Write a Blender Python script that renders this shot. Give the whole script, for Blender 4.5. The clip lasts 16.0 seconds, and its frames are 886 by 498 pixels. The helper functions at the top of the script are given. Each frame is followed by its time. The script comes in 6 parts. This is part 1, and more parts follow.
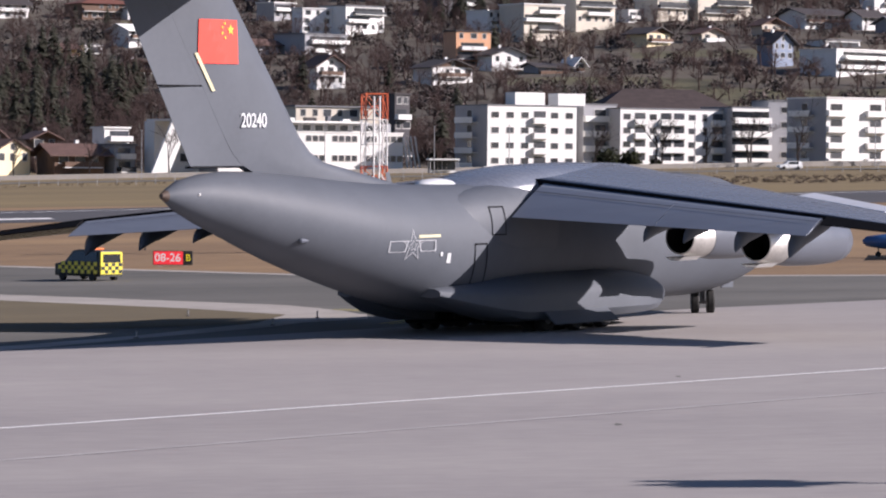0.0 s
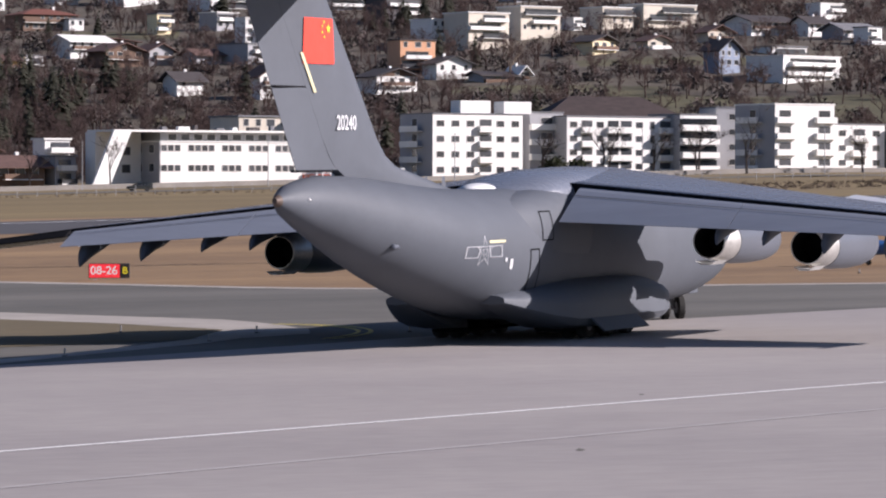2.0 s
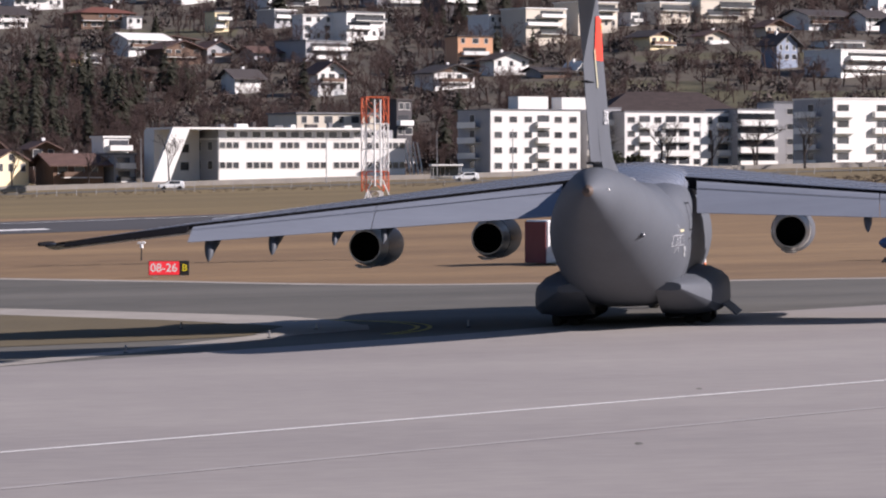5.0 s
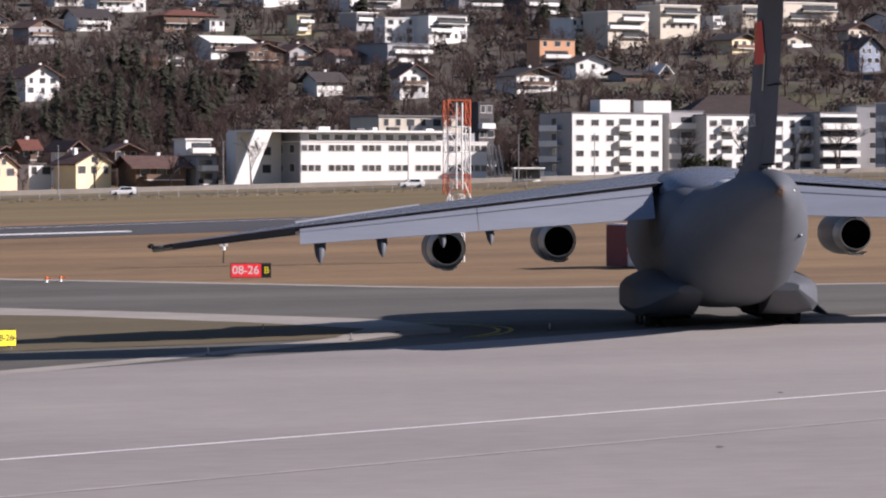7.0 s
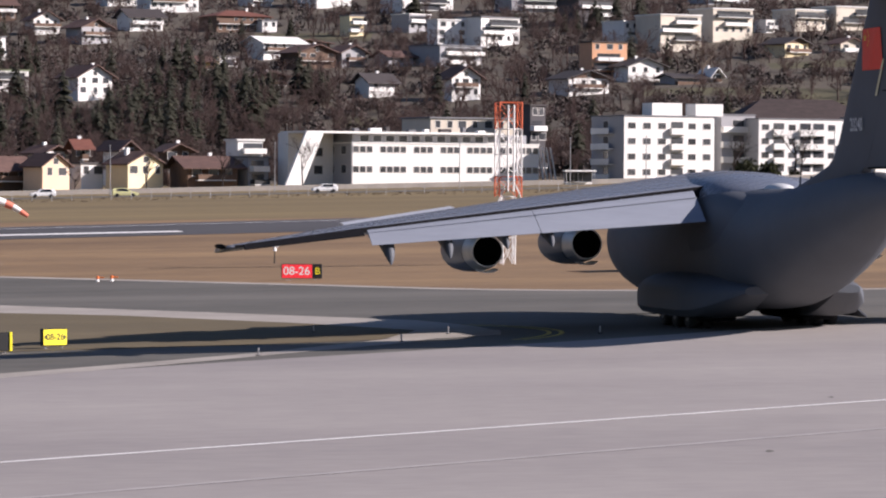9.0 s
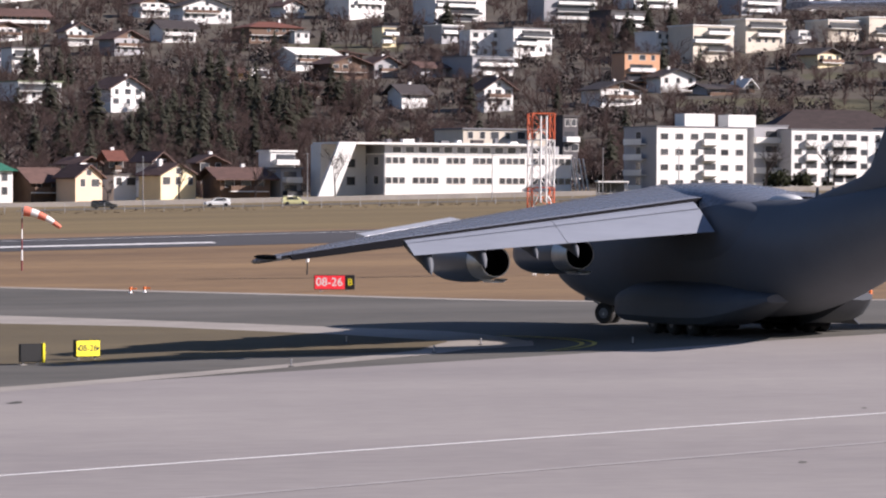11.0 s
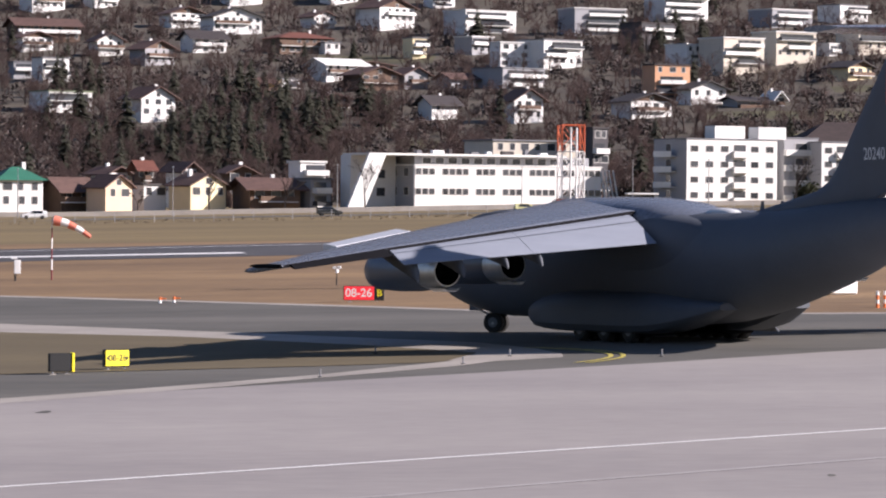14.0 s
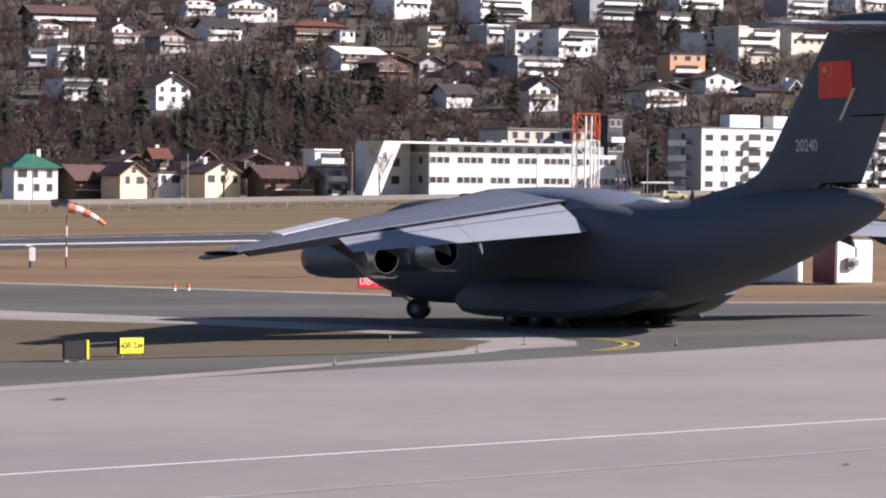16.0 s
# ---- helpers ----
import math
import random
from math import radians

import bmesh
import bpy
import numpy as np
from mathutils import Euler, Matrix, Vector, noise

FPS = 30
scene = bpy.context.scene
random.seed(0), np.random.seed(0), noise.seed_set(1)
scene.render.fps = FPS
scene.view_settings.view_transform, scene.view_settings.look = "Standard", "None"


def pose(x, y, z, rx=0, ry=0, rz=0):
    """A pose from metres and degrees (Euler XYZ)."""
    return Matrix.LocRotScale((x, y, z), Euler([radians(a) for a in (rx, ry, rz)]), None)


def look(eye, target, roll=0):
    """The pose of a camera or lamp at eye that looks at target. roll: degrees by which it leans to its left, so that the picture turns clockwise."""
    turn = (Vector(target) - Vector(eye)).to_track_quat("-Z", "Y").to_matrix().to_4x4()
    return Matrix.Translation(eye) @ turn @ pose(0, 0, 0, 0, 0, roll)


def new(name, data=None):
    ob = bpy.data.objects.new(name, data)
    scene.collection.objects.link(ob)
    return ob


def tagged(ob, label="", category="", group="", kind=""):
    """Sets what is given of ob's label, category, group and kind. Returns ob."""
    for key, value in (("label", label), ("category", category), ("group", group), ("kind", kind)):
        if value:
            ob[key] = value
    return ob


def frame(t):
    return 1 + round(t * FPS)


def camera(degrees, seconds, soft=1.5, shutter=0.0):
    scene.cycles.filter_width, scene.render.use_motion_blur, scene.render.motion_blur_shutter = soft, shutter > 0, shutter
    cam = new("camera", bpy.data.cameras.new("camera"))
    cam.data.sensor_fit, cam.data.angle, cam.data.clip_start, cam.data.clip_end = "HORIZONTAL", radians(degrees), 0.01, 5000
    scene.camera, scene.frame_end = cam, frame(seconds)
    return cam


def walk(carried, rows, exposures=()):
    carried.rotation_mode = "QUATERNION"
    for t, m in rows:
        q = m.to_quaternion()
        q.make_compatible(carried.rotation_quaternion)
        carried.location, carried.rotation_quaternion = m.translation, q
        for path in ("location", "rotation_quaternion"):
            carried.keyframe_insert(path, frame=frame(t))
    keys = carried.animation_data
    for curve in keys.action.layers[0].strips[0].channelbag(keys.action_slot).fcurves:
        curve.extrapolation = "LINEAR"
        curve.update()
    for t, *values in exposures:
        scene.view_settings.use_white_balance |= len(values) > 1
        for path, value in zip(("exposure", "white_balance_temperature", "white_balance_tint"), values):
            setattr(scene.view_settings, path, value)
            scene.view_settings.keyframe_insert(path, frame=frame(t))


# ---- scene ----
cam = camera(13.75, 16.0, soft=2.1)
CAMERA_ROWS = [
    (0.0, pose(-0.328, -7.245, 6.910, 88.7657, -0.5290, -1.3455)),
    (0.5, pose(-0.354, -6.720, 6.898, 88.7780, -0.2187, -1.6789)),
    (1.0, pose(-0.311, -4.642, 6.854, 88.7657, -0.1504, -1.9114)),
    (1.5, pose(-0.330, -4.778, 6.849, 88.8611, -0.2221, -2.0782)),
    (2.0, pose(-0.120, 0.949, 6.737, 88.9322, -0.1499, -2.2014)),
    (2.5, pose(0.009, 4.246, 6.672, 88.8912, -0.3980, -2.2212)),
    (3.0, pose(0.003, 4.227, 6.667, 88.8131, -0.3379, -2.1460)),
    (5.3, pose(-0.156, 0.000, 6.754, 88.8840, 0.1030, -1.1004)),
    (5.5, pose(-0.156, 0.000, 6.754, 88.8899, 0.0502, -0.9179)),
    (6.0, pose(-0.156, 0.000, 6.754, 88.8788, 0.2372, -0.5724)),
    (6.5, pose(-0.156, 0.000, 6.754, 88.8934, 0.1524, -0.2501)),
    (7.0, pose(-0.156, 0.000, 6.754, 88.9184, -0.0002, -0.0250)),
    (7.5, pose(-0.156, 0.000, 6.754, 89.0130, -0.0047, 0.1614)),
    (8.0, pose(-0.156, 0.000, 6.754, 89.0785, -0.0199, 0.3749)),
    (8.5, pose(-0.156, 0.000, 6.754, 89.0414, -0.1588, 0.5706)),
    (9.0, pose(-0.156, 0.000, 6.754, 88.9467, -0.3743, 0.7767)),
    (9.5, pose(-0.156, 0.000, 6.754, 88.9034, -0.4439, 0.8975)),
    (10.0, pose(-0.156, 0.000, 6.754, 88.9224, -0.3290, 1.0864)),
    (12.5, pose(-0.156, 0.000, 6.754, 89.3721, -0.5540, 1.5663)),
    (13.0, pose(-0.156, 0.000, 6.754, 89.3133, -0.6156, 1.6523)),
    (13.5, pose(-0.156, 0.000, 6.754, 89.3024, -0.5550, 1.7125)),
    (14.0, pose(-0.156, 0.000, 6.754, 89.2863, -0.5649, 1.7481)),
    (14.5, pose(-0.156, 0.000, 6.754, 89.2437, -0.6346, 1.7724)),
    (15.0, pose(-0.156, 0.000, 6.754, 89.1766, -0.6885, 1.8131)),
    (15.5, pose(-0.156, 0.000, 6.754, 89.1087, -0.6710, 1.9024)),
    (16.0, pose(-0.156, 0.000, 6.754, 89.1024, -0.6996, 1.9764)),
]

walk(cam, CAMERA_ROWS, [(0.0, 0.83, 6110, 22), (3.0, 0.82, 6140, 22), (5.5, 0.75, 6250, 22), (7.0, 0.75, 6270, 22), (9.0, 0.86, 6290, 22), (12.5, 0.94, 6260, 22), (16.0, 0.99, 6240, 22)])

# ---- world, sun ----
SUN_AZ, SUN_EL = 98.5, 25.5      # degrees clockwise from +y, degrees above the ground
world = bpy.data.worlds.new("sky")
scene.world = world
world.use_nodes = True
wn = world.node_tree.nodes
sky = wn.new("ShaderNodeTexSky")
sky.sky_type = "NISHITA"
sky.sun_disc = False
sky.sun_elevation = radians(SUN_EL)
sky.sun_rotation = radians(SUN_AZ)
sky.altitude = 580
sky.ozone_density = 3.0
sky.dust_density = 0.6
world.node_tree.links.new(sky.outputs[0], wn["Background"].inputs[0])
wn["Background"].inputs[1].default_value = 0.047
sun = new("sun", bpy.data.lights.new("sun", "SUN"))
sun.data.energy = 4.6
sun.data.angle = radians(0.53)
sun.data.color = (1.0, 0.93, 0.83)
sd = Vector((math.sin(radians(SUN_AZ)) * math.cos(radians(SUN_EL)),
             math.cos(radians(SUN_AZ)) * math.cos(radians(SUN_EL)), math.sin(radians(SUN_EL))))
sun.matrix_world = look(sd * 50, (0, 0, 0))


# ---- helpers of the scene ----
def part(name, bm, material, parent=None, label="", smooth=False, kind=""):
    """Link a bmesh as one mesh object, under a thing or a part."""
    me = bpy.data.meshes.new(name)
    bm.normal_update()
    bm.to_mesh(me)
    bm.free()
    for m in (material if isinstance(material, (list, tuple)) else [material]):
        me.materials.append(m)
    if smooth:
        for p in me.polygons:
            p.use_smooth = True
        me.set_sharp_from_angle(angle=radians(38))
    ob = new(name, me)
    ob.parent = parent
    if label:
        ob["label"] = label
    if kind:
        ob["kind"] = kind
    return ob


def raw(name, verts, faces, material, parent=None, label="", smooth=False, mats=None):
    me = bpy.data.meshes.new(name)
    me.from_pydata(verts, [], faces)
    for m in (material if isinstance(material, (list, tuple)) else [material]):
        me.materials.append(m)
    if mats is not None:
        me.polygons.foreach_set("material_index", mats)
    if smooth:
        me.polygons.foreach_set("use_smooth", [True] * len(me.polygons))
    me.update()
    ob = new(name, me)
    ob.parent = parent
    if label:
        ob["label"] = label
    return ob


def thing(name, x, y, z=None, rz=0.0, label="", category="", group="", kind=""):
    """An Empty at the base of a thing, standing on the ground."""
    ob = new(name)
    ob.empty_display_size = 0.2
    ob.matrix_basis = pose(x, y, ground_z(x, y) if z is None else z, 0, 0, rz)
    return tagged(ob, label, category, group, kind)


def box(bm, x0, y0, z0, x1, y1, z1, mat=0, bevel=0.0):
    vs = [bm.verts.new((x, y, z)) for z in (z0, z1) for y in (y0, y1) for x in (x0, x1)]
    fs = [bm.faces.new([vs[i] for i in f]) for f in
          ((0, 2, 3, 1), (4, 5, 7, 6), (0, 1, 5, 4), (2, 6, 7, 3), (0, 4, 6, 2), (1, 3, 7, 5))]
    for f in fs:
        f.material_index = mat
    if bevel:
        bmesh.ops.bevel(bm, geom=list({e for f in fs for e in f.edges}), offset=bevel, segments=1, affect="EDGES")
    return vs


def box_bm(*a, **k):
    bm = bmesh.new()
    box(bm, *a, **k)
    return bm


def tube(bm, p, q, r0, r1=None, n=8, mat=0, caps=True):
    """A straight tapered tube from p to q."""
    p, q = Vector(p), Vector(q)
    r1 = r0 if r1 is None else r1
    w = (q - p).normalized()
    u = w.orthogonal().normalized()
    v = w.cross(u)
    rings = []
    for c, r in ((p, r0), (q, r1)):
        rings.append([bm.verts.new(c + (u * math.cos(2 * math.pi * k / n) + v * math.sin(2 * math.pi * k / n)) * r) for k in range(n)])
    for k in range(n):
        bm.faces.new((rings[0][k], rings[0][(k + 1) % n], rings[1][(k + 1) % n], rings[1][k])).material_index = mat
    if caps:
        bm.faces.new(rings[0][::-1]).material_index = mat
        bm.faces.new(rings[1]).material_index = mat


def loft(bm, sections, mat=0, close=True, cap0=True, cap1=True):
    """Skin through closed sections, each a list of points of the same count."""
    rings = [[bm.verts.new(p) for p in s] for s in sections]
    n = len(rings[0])
    for a, b in zip(rings, rings[1:]):
        for k in range(n if close else n - 1):
            bm.faces.new((a[k], a[(k + 1) % n], b[(k + 1) % n], b[k])).material_index = mat
    if cap0:
        bm.faces.new(rings[0][::-1]).material_index = mat
    if cap1:
        bm.faces.new(rings[-1]).material_index = mat
    bmesh.ops.recalc_face_normals(bm, faces=bm.faces)
    return rings


def lin(x, xs, ys):
    return float(np.interp(x, xs, ys))


def hermite(x, xs, ys):
    """A smooth curve through the given knots."""
    xs, ys = list(xs), list(ys)
    if x <= xs[0]:
        return ys[0]
    if x >= xs[-1]:
        return ys[-1]
    i = max(k for k in range(len(xs) - 1) if xs[k] <= x)
    def slope(k):
        if k == 0 or k == len(xs) - 1:
            j = min(max(k, 1), len(xs) - 1)
            return (ys[j] - ys[j - 1]) / (xs[j] - xs[j - 1])
        a, b = (ys[k] - ys[k - 1]) / (xs[k] - xs[k - 1]), (ys[k + 1] - ys[k]) / (xs[k + 1] - xs[k])
        return 0.0 if a * b <= 0 else 2 * a * b / (a + b)
    h = xs[i + 1] - xs[i]
    s = (x - xs[i]) / h
    return ((1 + 2 * s) * (1 - s) ** 2 * ys[i] + s * (1 - s) ** 2 * h * slope(i)
            + s * s * (3 - 2 * s) * ys[i + 1] + s * s * (s - 1) * h * slope(i + 1))


def lettering(text, size, material, parent, m, name="lettering", depth=0.0, label=""):
    """Flat letters as a mesh in the plane of the pose m, centred on it."""
    cu = bpy.data.curves.new(name, "FONT")
    cu.body, cu.size, cu.align_x, cu.align_y = text, size, "CENTER", "CENTER"
    cu.extrude = depth
    cu.offset = 0.012 * size
    tmp = new(name, cu)
    me = bpy.data.meshes.new_from_object(tmp.evaluated_get(bpy.context.evaluated_depsgraph_get()))
    bpy.data.objects.remove(tmp)
    me.materials.clear()
    me.materials.append(material)
    ob = new(name, me)
    ob.parent = parent
    ob.matrix_basis = m
    if label:
        ob["label"] = label
    return ob


def ground_z(x, y):
    """Height of the ground: a slightly cambered apron, a field that rises, the hillside."""
    z = 0.0232 * max(-90.0, min(90.0, x))
    d = max(0.0, y - 225.0)
    z += 0.0145 * d * d / (d + 25)
    h = max(0.0, y - 775.0)
    z += 0.105 * h * h / (h + 40)
    h = max(0.0, y - 1400.0)
    z += 0.2 * h * h / (h + 100)
    return z


# ---- materials ----
def mat(name, base, rough=0.6, metal=0.0, var=0.12, scale=1.0, fine=12.0, bump=0.0, tint=None, spec=0.5, island=0.0, obj=0.0, stretch=(1, 1, 1), glow=0.0, dirt=0.0):
    """A surface with variation at two scales, optional bump, and a random shade by piece or by object."""
    m = bpy.data.materials.new(name)
    m.use_nodes = True
    nt = m.node_tree
    b = nt.nodes["Principled BSDF"]
    def node(kind, **kw):
        n = nt.nodes.new(kind)
        for k, v in kw.items():
            n.inputs[k].default_value = v
        return n
    L = nt.links.new
    tc = node("ShaderNodeTexCoord")
    mp = node("ShaderNodeMapping")
    mp.inputs["Scale"].default_value = stretch
    L(tc.outputs["Object"], mp.inputs["Vector"])
    big = node("ShaderNodeTexNoise", Scale=scale, Detail=5.0, Roughness=0.6)
    sml = node("ShaderNodeTexNoise", Scale=scale * fine, Detail=4.0, Roughness=0.65)
    L(mp.outputs[0], big.inputs["Vector"])
    L(mp.outputs[0], sml.inputs["Vector"])
    add = node("ShaderNodeMath")
    add.operation = "MULTIPLY_ADD"
    L(big.outputs["Fac"], add.inputs[0])
    add.inputs[1].default_value = 0.6
    mul = node("ShaderNodeMath")
    mul.operation = "MULTIPLY"
    L(sml.outputs["Fac"], mul.inputs[0])
    mul.inputs[1].default_value = 0.4
    L(mul.outputs[0], add.inputs[2])
    fac = add.outputs[0]
    for amount, kind, sock in ((island, "ShaderNodeNewGeometry", "Random Per Island"), (obj, "ShaderNodeObjectInfo", "Random")):
        if amount:
            r = node(kind)
            s = node("ShaderNodeMath")
            s.operation = "MULTIPLY_ADD"
            L(r.outputs[sock], s.inputs[0])
            s.inputs[1].default_value = amount
            L(fac, s.inputs[2])
            t = node("ShaderNodeMath")
            t.operation = "SUBTRACT"
            L(s.outputs[0], t.inputs[0])
            t.inputs[1].default_value = amount / 2
            fac = t.outputs[0]
    ramp = nt.nodes.new("ShaderNodeValToRGB")
    lo = [c * (1 - var * 2.2) for c in base]
    hi = [min(1, c * (1 + var * 2.2)) for c in (tint or base)]
    ramp.color_ramp.elements[0].position, ramp.color_ramp.elements[0].color = 0.25, (*lo, 1)
    ramp.color_ramp.elements[1].position, ramp.color_ramp.elements[1].color = 0.75, (*hi, 1)
    L(fac, ramp.inputs[0])
    L(ramp.outputs[0], b.inputs["Base Color"])
    b.inputs["Metallic"].default_value = metal
    b.inputs["Specular IOR Level"].default_value = spec
    rr = node("ShaderNodeMapRange")
    rr.inputs["To Min"].default_value = max(0.03, rough - 0.1)
    rr.inputs["To Max"].default_value = min(1, rough + 0.1)
    L(sml.outputs["Fac"], rr.inputs[0])
    L(rr.outputs[0], b.inputs["Roughness"])
    if bump:
        bp = node("ShaderNodeBump", Strength=1.0, Distance=bump)
        L(sml.outputs["Fac"], bp.inputs["Height"])
        L(bp.outputs[0], b.inputs["Normal"])
    if glow:
        L(ramp.outputs[0], b.inputs["Emission Color"])
        b.inputs["Emission Strength"].default_value = glow
    return m


M = {}
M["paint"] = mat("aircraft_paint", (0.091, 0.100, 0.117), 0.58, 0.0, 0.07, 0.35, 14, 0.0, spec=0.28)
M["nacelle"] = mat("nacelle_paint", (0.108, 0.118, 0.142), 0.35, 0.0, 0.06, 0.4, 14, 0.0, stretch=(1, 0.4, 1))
# aircraft grey lightened: sky sheen on the wing tops is put into the colour
M["paint_wing_sheen"] = mat("wing_paint_sheen", (0.148, 0.164, 0.202), 0.27, 0.0, 0.06, 0.4, 14, 0.0, stretch=(1, 0.4, 1))
M["flap"] = mat("flap_paint", (0.235, 0.255, 0.30), 0.40, 0.0, 0.07, 0.5, 10, 0.0, stretch=(2, 0.3, 1))
# near-black for outlines and gaps; also stands in for shade inside cavities
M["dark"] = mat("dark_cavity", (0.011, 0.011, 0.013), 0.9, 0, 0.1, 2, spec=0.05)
M["slat"] = mat("slat_glare_metal", (0.70, 0.71, 0.74), 0.35, 0.35, 0.06, 1.5)
M["nozzle"] = mat("nozzle_metal", (0.62, 0.60, 0.57), 0.42, 0.75, 0.12, 1.2, 8)
M["rubber"] = mat("rubber", (0.022, 0.021, 0.02), 0.85, 0, 0.2, 3)
M["steel"] = mat("steel", (0.35, 0.35, 0.36), 0.4, 0.6, 0.1, 3)
M["red_flag"] = mat("red_marking", (0.78, 0.055, 0.03), 0.5, 0, 0.04, 2)
M["yellow"] = mat("yellow_marking", (0.80, 0.56, 0.04), 0.5, 0, 0.06, 2)
M["white_mark"] = mat("white_marking", (0.58, 0.59, 0.60), 0.5, 0, 0.05, 2)
M["concrete"] = mat("apron_concrete", (0.300, 0.272, 0.270), 0.85, 0, 0.12, 0.06, 30, 0.002, tint=(0.302, 0.278, 0.258), stretch=(0.45, 1, 1))
M["asphalt"] = mat("asphalt", (0.088, 0.090, 0.074), 0.85, 0, 0.28, 0.07, 24, 0.004, tint=(0.112, 0.105, 0.092), stretch=(0.22, 1, 1))
M["runway"] = mat("runway_asphalt", (0.058, 0.057, 0.062), 0.85, 0, 0.14, 0.05, 24, 0.003)
M["shoulder"] = mat("pale_concrete", (0.34, 0.31, 0.275), 0.85, 0, 0.14, 0.2, 14, 0.002)
M["grass"] = mat("winter_grass", (0.200, 0.106, 0.056), 0.95, 0, 0.27, 0.05, 24, 0.03, tint=(0.212, 0.136, 0.064), stretch=(0.32, 1, 1))
M["grass_olive"] = mat("olive_winter_grass", (0.150, 0.106, 0.048), 0.95, 0, 0.20, 0.045, 30, 0.03, tint=(0.172, 0.126, 0.054), stretch=(0.18, 1, 1))
M["meadow"] = mat("hill_meadow", (0.062, 0.054, 0.030), 0.95, 0, 0.28, 0.05, 20, 0.04, tint=(0.084, 0.076, 0.036))
M["line"] = mat("line_paint", (0.82, 0.81, 0.79), 0.7, 0, 0.07, 0.6)
M["line_worn"] = mat("worn_line_paint", (0.385, 0.358, 0.35), 0.8, 0, 0.1, 0.3)
M["line_yellow"] = mat("yellow_line_paint", (0.55, 0.46, 0.10), 0.7, 0, 0.1, 0.8)
M["light_strip"] = mat("light_strip", (0.60, 0.56, 0.36), 0.4, 0, 0.05, 2)
M["glass_dark"] = mat("dark_glass", (0.015, 0.018, 0.022), 0.08, 0, 0.1, 1)
M["hill"] = mat("hillside_scrub", (0.078, 0.058, 0.052), 0.95, 0, 0.26, 0.03, 18, 0.05, tint=(0.088, 0.074, 0.052))
M["grass_green"] = mat("dull_green_grass", (0.116, 0.090, 0.046), 0.95, 0, 0.18, 0.08, 24, 0.03, stretch=(0.4, 1, 1))
M["star_paint"] = mat("dulled_white_marking", (0.40, 0.41, 0.43), 0.6, 0, 0.05, 2, spec=0.2)
M["dry_scrub"] = mat("dry_scrub", (0.12, 0.094, 0.072), 0.95, 0, 0.25, 0.3, 8, island=0.4, spec=0.1)
M["rust"] = mat("worn_brown_metal", (0.10, 0.07, 0.055), 0.6, 0.2, 0.2, 2)

# ---- ground ----
# open grass on the slope: centre and half widths
MEADOWS = ((130, 925, 62, 56), (70, 985, 30, 20), (-20, 930, 26, 16), (105, 1065, 30, 18), (-60, 1190, 30, 16))


def build_ground():
    """One sheet of ground to the horizon, with the pavement laid on it."""
    xs = [-4000, -2500, -1500, -1000, -700, -500, -400] + list(range(-320, 321, 20)) + [400, 500, 700, 1000, 1500, 2500, 4000]
    ys = [-3000, -1500, -700, -300, -100, 0, 60, 120, 180, 225] + list(range(235, 420, 10)) + list(range(420, 760, 20)) \
        + list(range(760, 900, 10)) + list(range(900, 1700, 20)) + [1750, 1850, 2000, 2300, 2700, 3300, 4000]
    verts = []
    for y in ys:
        for x in xs:
            z = ground_z(x, y)
            if y > 790:
                z += 2.2 * noise.noise((x * 0.012, y * 0.012, 3)) * min(1, (y - 790) / 60)
            if y < 200:
                z -= 0.03
            verts.append((x, y, z))
    w = len(xs)
    faces = [(j * w + i, j * w + i + 1, j * w + w + i + 1, j * w + w + i) for j in range(len(ys) - 1) for i in range(w - 1)]
    def cover(x, y):
        if y < 740:
            return 2 if 425 < y + 0.2 * x else 0
        return 3 if any(((x - cx) / rx) ** 2 + ((y - cy) / ry) ** 2 < 1 for cx, cy, rx, ry in MEADOWS) else 1
    mats = [cover(xs[f[0] % w] + 10, ys[f[0] // w] + 5) for f in faces]
    tagged(raw("ground", verts, faces, [M["grass"], M["hill"], M["grass_olive"], M["meadow"]], mats=mats, smooth=True), "dry yellow-brown winter grass field and wooded hillside", "ground", kind="structure")


def pavement(name, near, far, x0, x1, lift, material, label, step=4.0, rows=6, category="pavement"):
    """A band of surface between two lines y(x), following the ground."""
    n = max(2, int((x1 - x0) / step))
    verts, faces = [], []
    for i in range(n + 1):
        x = x0 + (x1 - x0) * i / n
        a, b = near(x), far(x)
        for j in range(rows + 1):
            y = a + (b - a) * j / rows
            verts.append((x, y, ground_z(x, y) + lift))
    r = rows + 1
    for i in range(n):
        for j in range(rows):
            faces.append((i * r + j, i * r + r + j, i * r + r + j + 1, i * r + j + 1))
    return tagged(raw(name, verts, faces, material), label, category, kind="structure")


def ribbon(name, pts, width, lift, material, label, category="marking"):
    """A painted line along a curve, given as a list of plan points."""
    verts, faces = [], []
    for i, p in enumerate(pts):
        a, b = Vector(pts[max(0, i - 1)]), Vector(pts[min(len(pts) - 1, i + 1)])
        t = (b - a).normalized()
        nrm = Vector((-t.y, t.x)) * width / 2
        for s in (1, -1):
            q = Vector(p) + nrm * s
            verts.append((q.x, q.y, ground_z(q.x, q.y) + lift))
    for i in range(len(pts) - 1):
        faces.append((2 * i + 1, 2 * i + 3, 2 * i + 2, 2 * i))
    return tagged(raw(name, verts, faces, material), label, category, kind="structure")


def taxi_far(x):
    return hermite(x, (-120, -43, -15, 5, 25, 60, 140), (330, 275, 247.5, 226.5, 219, 208, 200))


build_ground()
